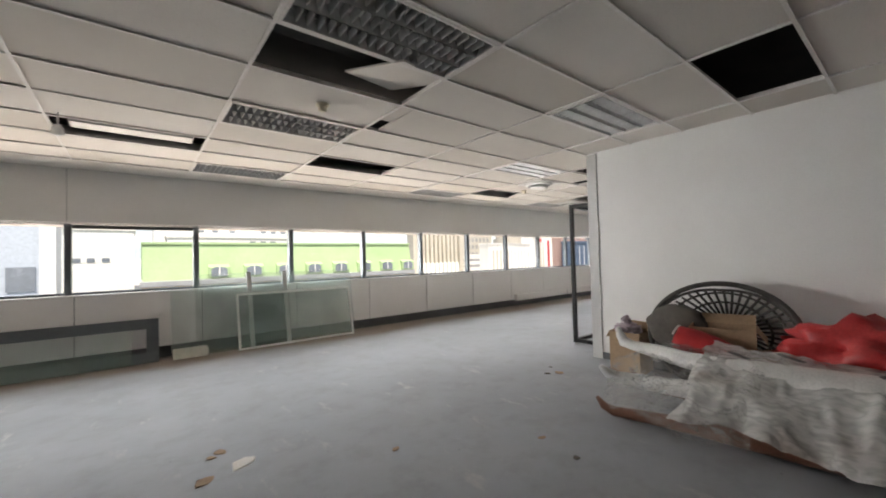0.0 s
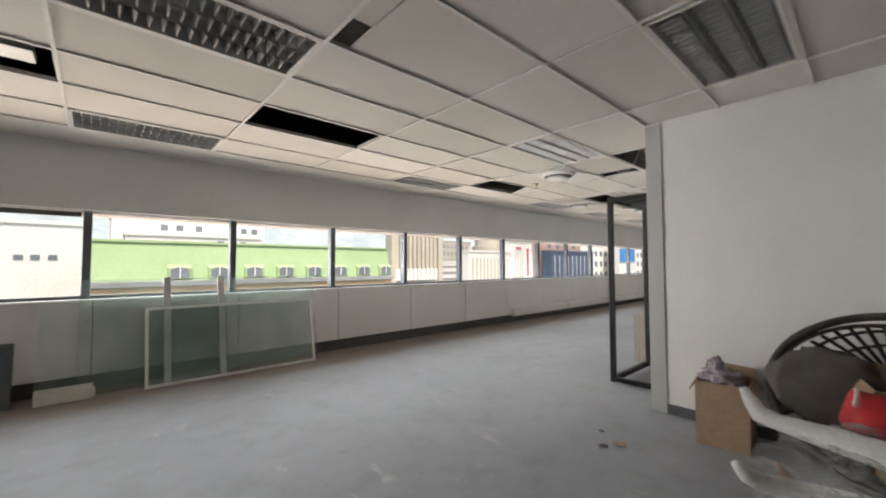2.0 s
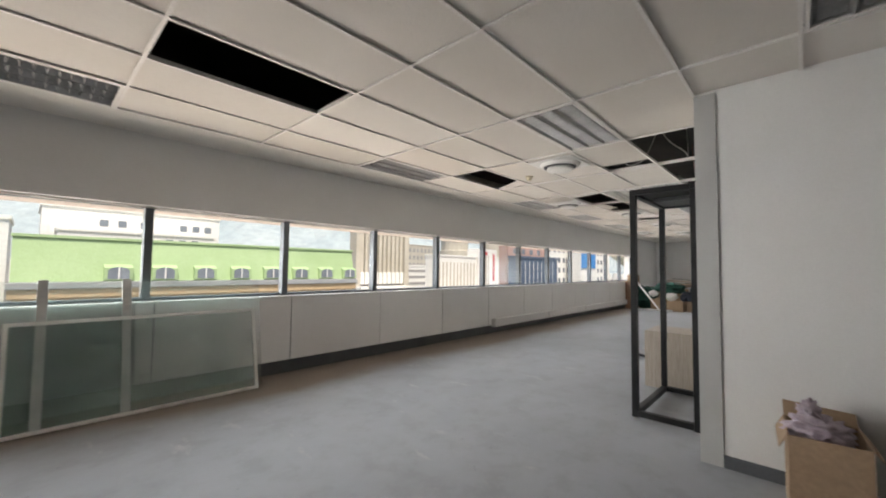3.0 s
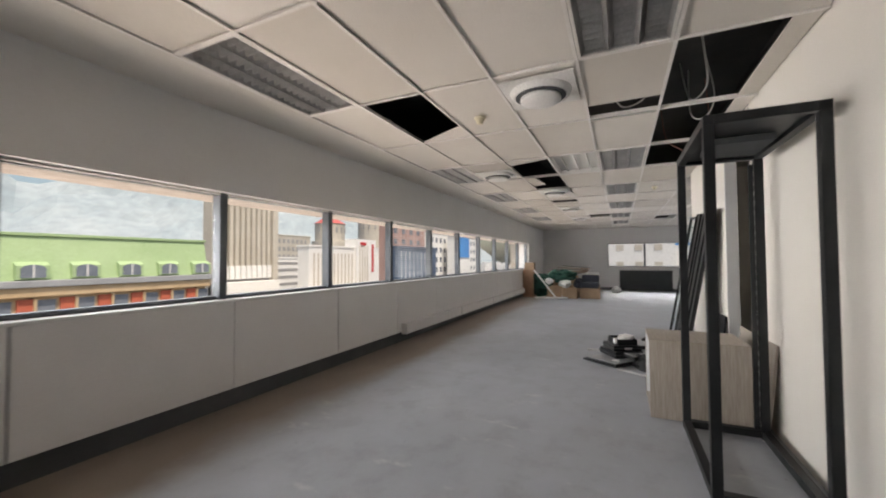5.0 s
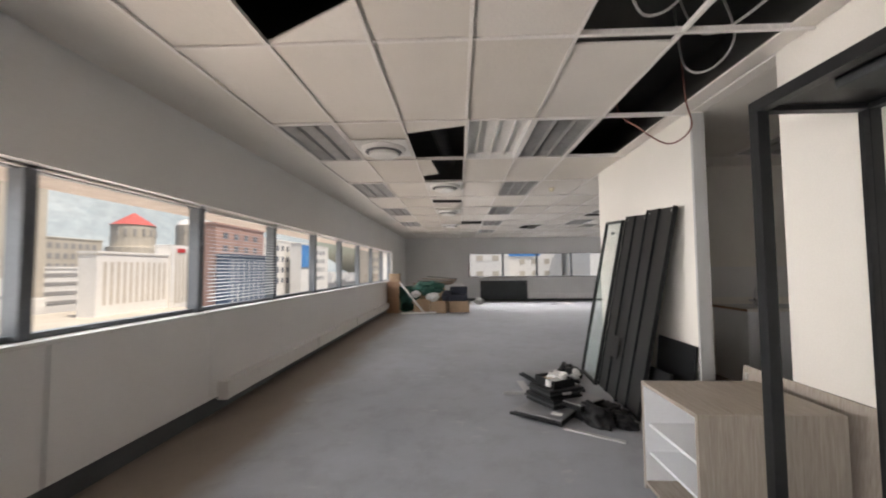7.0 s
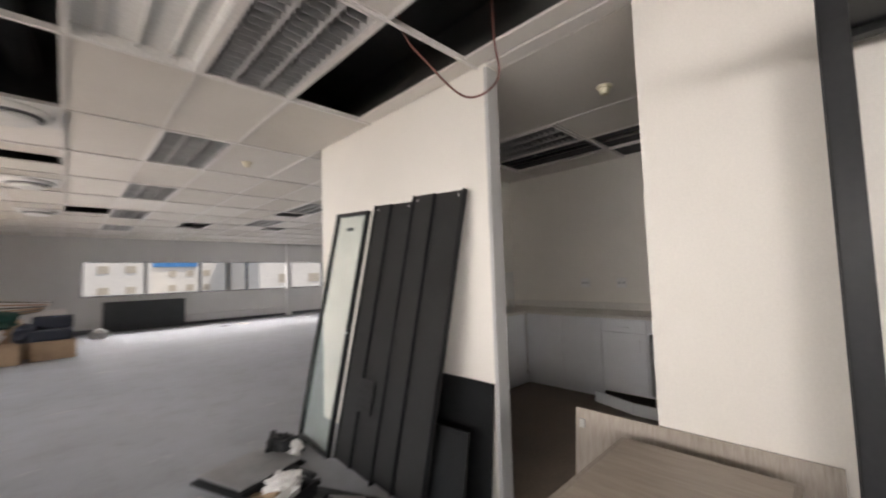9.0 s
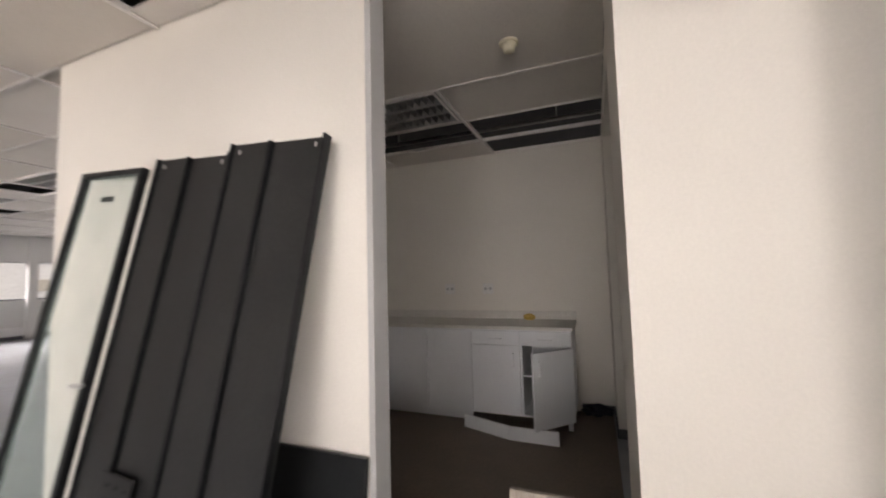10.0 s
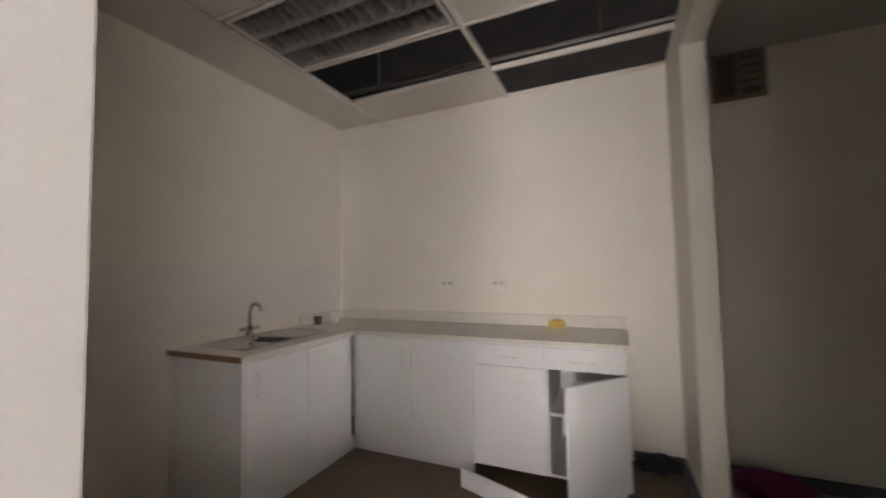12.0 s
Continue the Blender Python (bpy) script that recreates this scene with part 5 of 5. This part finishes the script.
for sd, (x, y, z, a, b, c, mat, nm) in enumerate(((17.7, 6.75, 0.45, 0.35, 0.4, 0.45, GREENCLOTH, "green cloth"), (18.0, 6.0, 0.75, 0.4, 0.5, 0.25, GREENCLOTH, "green cloth"), (17.6, 5.85, 0.5, 0.2, 0.2, 0.15, WHITE, "white plastic"), (17.7, 5.35, 0.5, 0.25, 0.2, 0.2, NAVY, "dark cloth"), (17.5, 6.4, 0.6, 0.15, 0.15, 0.1, WHITE, "white plastic"))):
    bm = bmesh.new(); lump(bm, 0, 0, 0, a, b, c, 0.4, 2.5, 50 + sd, 3)
    solid("cloth_bundle", bm, mat, pose(x, y, z), "bundle of " + nm + " on the heap by the end wall", "bundle")
for k in range(7):
    slab("wooden_board", 18.7 + 0.1 * k, 6.2 - 0.1 * k, 0.72 + 0.06 * k, 0.3, 2.0 - 0.15 * k, 0.03, (-8 + 2 * k, 4, 12 - 5 * k), EDGING if k % 2 else CUSHION, "dark wooden board lying across the heap", "board")
bm = tube(bmesh.new(), [(17.0, 6.1, 0.05), (17.3, 6.9, 1.0)], 0.03, 8)
solid("white_pole", bm, WHITE, pose(0, 0, 0), "white pole leaning on the heap", "pole")
bm = tube(bmesh.new(), [(16.9, 6.8, 0.03), (17.1, 5.7, 0.03)], 0.03, 8)
solid("white_pole", bm, WHITE, pose(0, 0, 0), "white pole lying on the floor by the heap", "pole")
fp = thing("leaning_screen", pose(FAR - 0.16, 3.0, 0.10, 0, -4), "dark grey panel leaning under the far window", "panel")
part("sheet", boxes((-0.02, 0.02, -1.02, 1.02, -0.09, 0.80), bevel=0.005), DARKGREY, fp)
bm = bmesh.new(); lump(bm, 0, 0, 0.12, 0.17, 0.18, 0.14, 0.4, 3, 61, 3, flat=0.003)
solid("white_bag", bm, WHITE, pose(20.3, 4.15, 0.0), "crumpled white plastic bag on the floor", "bag")
slab("floor_scrap", 20.4, 0.6, 0.003, 0.5, 0.3, 0.01, (0, 0, 20), TILE, "broken tile piece lying on the far floor", "scrap")
slab("floor_scrap", 20.2, 1.2, 0.003, 0.2, 0.3, 0.015, (0, 0, 60), SKIRT, "dark scrap lying on the far floor", "scrap")

# ---- kitchenette ----
CH = 0.893
def cabinet(x0, x1, drawer, door_open, label, hinge_right=True, m=None):
    """One base cabinet facing +y, its back at y = 0."""
    w_ = x1 - x0
    c = thing("base_cabinet", m if m is not None else pose(x0, -0.055, 0.0), label, "cabinet", "kitchen base cabinets")
    D = 0.60
    part("body", boxes((0, 0.016, 0, D, 0.10, CH), (w_ - 0.016, w_, 0, D, 0.10, CH), (0.016, w_ - 0.016, 0, 0.008, 0.10, CH), (0.016, w_ - 0.016, 0.008, D, 0.10, 0.116), (0.016, w_ - 0.016, 0.008, D - 0.05, 0.45, 0.466), (0.016, w_ - 0.016, D - 0.03, D, CH - 0.016, CH)), LAMINATE, c)
    top = CH - 0.012
    if drawer:
        d = part("drawer_front", boxes((0.003, w_ - 0.003, D, D + 0.018, top - 0.13, top), bevel=0.002), LAMINATE, c)
        part("handle", tube(bmesh.new(), [(w_ / 2 - 0.06, D + 0.018, top - 0.075), (w_ / 2 - 0.055, D + 0.038, top - 0.075), (w_ / 2 + 0.055, D + 0.038, top - 0.075), (w_ / 2 + 0.06, D + 0.018, top - 0.075)], 0.005, 6), LAMINATE, d)
        top -= 0.136
    bm = boxes((0.0, w_ - 0.006, 0.0, 0.018, 0.105, top), bevel=0.002)
    door = part("door", bm, LAMINATE, c)
    if door_open:                      # hinged on the x = 0 side, swung out
        door.matrix_basis = pose(0.003, D + 0.004, 0, 0, 0, door_open)
        hx = w_ - 0.07
    else:
        door.location = (0.003, D, 0)
        hx = 0.06 if hinge_right else w_ - 0.07
    part("handle", tube(bmesh.new(), [(hx, 0.018, top - 0.19), (hx, 0.038, top - 0.185), (hx, 0.038, top - 0.075), (hx, 0.018, top - 0.07)], 0.005, 6), LAMINATE, door)
    return c
cabinet(7.54, 8.00, True, 48, "white laminate base cabinet with a drawer and its door hanging open")
cabinet(8.00, 8.47, True, 0, "white laminate base cabinet with a drawer and closed door")
cabinet(8.47, 8.94, False, 0, "white laminate base cabinet with a closed door", False)
cabinet(8.94, 9.41, False, 0, "white laminate base cabinet with a closed door in the corner")
# the side run turns along the east wall
SIDE = Matrix.Translation((10.045, 0.60, 0)) @ pose(0, 0, 0, 0, 0, 90)
cabinet(0, 0.46, False, 0, "white laminate sink cabinet with a closed door", True, SIDE)
cabinet(0, 0.46, False, 0, "white laminate sink cabinet with a closed door", False, Matrix.Translation((10.045, 1.06, 0)) @ pose(0, 0, 0, 0, 0, 90))
plinth = thing("plinth_board", pose(0, 0, 0), "white plinth board under the cabinets", "plinth")
part("board", boxes((8.5, 9.50, 0.47, 0.486, 0.002, 0.098)), LAMINATE, plinth)
part("board", boxes((9.486, 9.502, 0.49, 1.50, 0.002, 0.098)), LAMINATE, plinth)
part("filler", boxes((9.412, 9.45, 0.5, 0.55, 0.1, CH - 0.002)), LAMINATE, plinth)
part("leg", boxes((7.56, 7.60, 0.46, 0.50, 0, 0.10)), LAMINATE, plinth)
part("end_panel", boxes((9.43, 10.045, 1.522, 1.54, 0.0, CH)), LAMINATE, plinth)
lb = thing("loose_plinth", pose(8.52, 0.69, 0.003, 0, 0, -14) @ pose(0, 0, 0), "white plinth board fallen on the kitchenette floor", "plinth", "fallen plinth boards")
bm = boxes((0.0, 0.47, 0, 0.016, 0, 0.115), bevel=0.002)
bmesh.ops.transform(bm, matrix=pose(0, 0, 0, 0, 0, 14 + 180 - 19.5), verts=bm.verts[:])
part("board", bm, LAMINATE, lb)
lb = thing("loose_plinth", pose(8.07, 0.855, 0.003, 0, 0, 180 - 1), "white plinth board fallen on the kitchenette floor", "plinth", "fallen plinth boards")
part("board", boxes((0.0, 0.42, 0, 0.016, 0, 0.115), bevel=0.002), LAMINATE, lb)
top = thing("worktop", pose(0, 0, 0), "pale speckled kitchen worktop with a raw brown end", "worktop")
part("slab", boxes((7.52, 10.048, -0.057, 0.585, CH + 0.002, CH + 0.034), bevel=0.004), WORKTOP, top)
part("slab", boxes((9.41, 9.56, 0.587, 1.56, CH + 0.002, CH + 0.034), (9.56, 10.048, 0.587, 0.68, CH + 0.002, CH + 0.034), (9.56, 10.048, 1.42, 1.56, CH + 0.002, CH + 0.034), (9.98, 10.048, 0.68, 1.42, CH + 0.002, CH + 0.034)), WORKTOP, top)
part("raw_edge", boxes((9.41, 10.048, 1.5605, 1.566, CH + 0.002, CH + 0.033)), EDGING, top, "raw brown board edge")
part("upstand", boxes((7.52, 10.03, -0.057, -0.042, CH + 0.035, CH + 0.12), bevel=0.002), WORKTOP, top)
part("upstand", boxes((10.034, 10.048, -0.04, 0.5, CH + 0.035, CH + 0.12), bevel=0.002), WORKTOP, top)
sink = thing("sink", pose(9.77, 1.05, CH + 0.036), "stainless steel inset kitchen sink with drainer", "sink")
bm = bmesh.new()
ringv = []
for i, (a, b, z) in enumerate(((0.225, 0.38, 0.002), (0.215, 0.37, 0.008), (0.195, 0.35, 0.004), (0.17, 0.33, -0.10), (0.14, 0.30, -0.14))):
    ringv.append([bm.verts.new((a * max(-1, min(1, 1.25 * math.cos(q))), b * max(-1, min(1, 1.25 * math.sin(q))), z)) for q in (2 * math.pi * k / 32 for k in range(32))])
for A, B in zip(ringv, ringv[1:]):
    for k in range(32):
        bm.faces.new((A[k], A[(k + 1) % 32], B[(k + 1) % 32], B[k]))
bm.faces.new(ringv[-1])
part("bowl", bm, STEEL, sink, "", True)
part("drainer", boxes((-0.20, 0.20, -0.36, -0.06, -0.012, 0.0), bevel=0.004), STEEL, sink)
tap = thing("tap", pose(9.985, 1.04, CH + 0.036), "chrome kitchen mixer tap with a curved spout", "tap")
part("body", turned(bmesh.new(), [(0.03, 0), (0.028, 0.02), (0.018, 0.03), (0.018, 0.06)], 16), STEEL, tap, "", True)
part("spout", tube(bmesh.new(), [(0, 0, 0.05), (0, 0, 0.17), (-0.02, 0, 0.215), (-0.06, 0, 0.235), (-0.10, 0, 0.215), (-0.115, 0, 0.18)], 0.012, 10), STEEL, tap, "", True)
for s_ in (-1, 1):
    part("lever", tube(bmesh.new(), [(0, 0, 0.05), (0, s_ * 0.07, 0.055)], 0.014, 8), STEEL, tap)
solid("cup", turned(bmesh.new(), [(0.028, 0), (0.036, 0.07), (0.033, 0.07), (0.026, 0.006)], 18), SKIRT, pose(9.92, 0.42, CH + 0.036), "small dark cup on the worktop", "cup", smooth=True)
solid("cup", turned(bmesh.new(), [(0.03, 0), (0.033, 0.09), (0.03, 0.09), (0.026, 0.006)], 18), WHITE, pose(9.86, 0.28, CH + 0.036), "small white cup on the worktop", "cup", smooth=True)
bm = bmesh.new(); lump(bm, 0, 0, 0.03, 0.06, 0.05, 0.035, 0.3, 3, 71, 3, flat=0.001)
solid("sponge", bm, YELLOW, pose(7.98, 0.06, CH + 0.036), "yellow sponge on the worktop", "sponge")
for x in (8.91, 8.45):
    sk = thing("socket", pose(x, -0.058, 1.26), "white double wall socket above the worktop", "socket", "wall sockets")
    part("plate", boxes((-0.06, 0.06, 0, 0.010, -0.06, 0.06), bevel=0.003), WHITE, sk)
    for dx in (-0.028, 0.028):
        part("outlet", turned(bmesh.new(), [(0.016, 0), (0.016, 0.003)], 12), TRIM, sk).matrix_basis = pose(dx, 0.0105, 0, -90)
structure("trim_splash_panel", boxes((10.042, 10.0495, -0.05, 2.0, CH + 0.13, 1.43)), PAINT, "white splash panel on the kitchenette side wall", "panel")
vent = thing("wall_vent", pose(6.78, -0.058, 2.62), "brown framed wall vent near the ceiling", "vent")
part("frame", boxes((-0.15, 0.15, 0, 0.02, -0.16, -0.13), (-0.15, 0.15, 0, 0.02, 0.13, 0.16), (-0.15, -0.12, 0, 0.02, -0.13, 0.13), (0.12, 0.15, 0, 0.02, -0.13, 0.13), (-0.015, 0.015, 0, 0.015, -0.13, 0.13)), RUST, vent)
# the shade behind the slats, painted as a near-black sheet
part("backing", boxes((-0.12, 0.12, 0.001, 0.004, -0.13, 0.13)), VOID_SHADE, vent)
for z in (-0.08, -0.03, 0.02, 0.07):
    part("slat", boxes((-0.12, -0.016, 0.004, 0.012, z, z + 0.03)), RUST, vent)
bucket = thing("basin", pose(6.84, 0.33, 0.0), "purple plastic basin on the floor of the side room", "basin")
part("shell", turned(bmesh.new(), [(0.14, 0.0), (0.19, 0.16), (0.20, 0.17), (0.185, 0.165), (0.135, 0.015)], 28), PURPLE, bucket, "", True)
bm = bmesh.new(); lump(bm, 0, 0, 0.05, 0.13, 0.06, 0.06, 0.5, 3, 81, 3, flat=0.003)
solid("dark_rag", bm, NAVY, pose(7.36, 0.03, 0.0), "dark crumpled rag on the kitchenette floor", "rag")
structure("kitchen_floor_finish", boxes((7.21, 10.05, -0.055, 2.86, 0.0005, 0.002)), surface("brown_screed", (0.17, 0.13, 0.10), (0.23, 0.18, 0.14), 0.6, big=1.5, fine=40, relief=0.15), "brown dusty kitchenette floor", "floor")
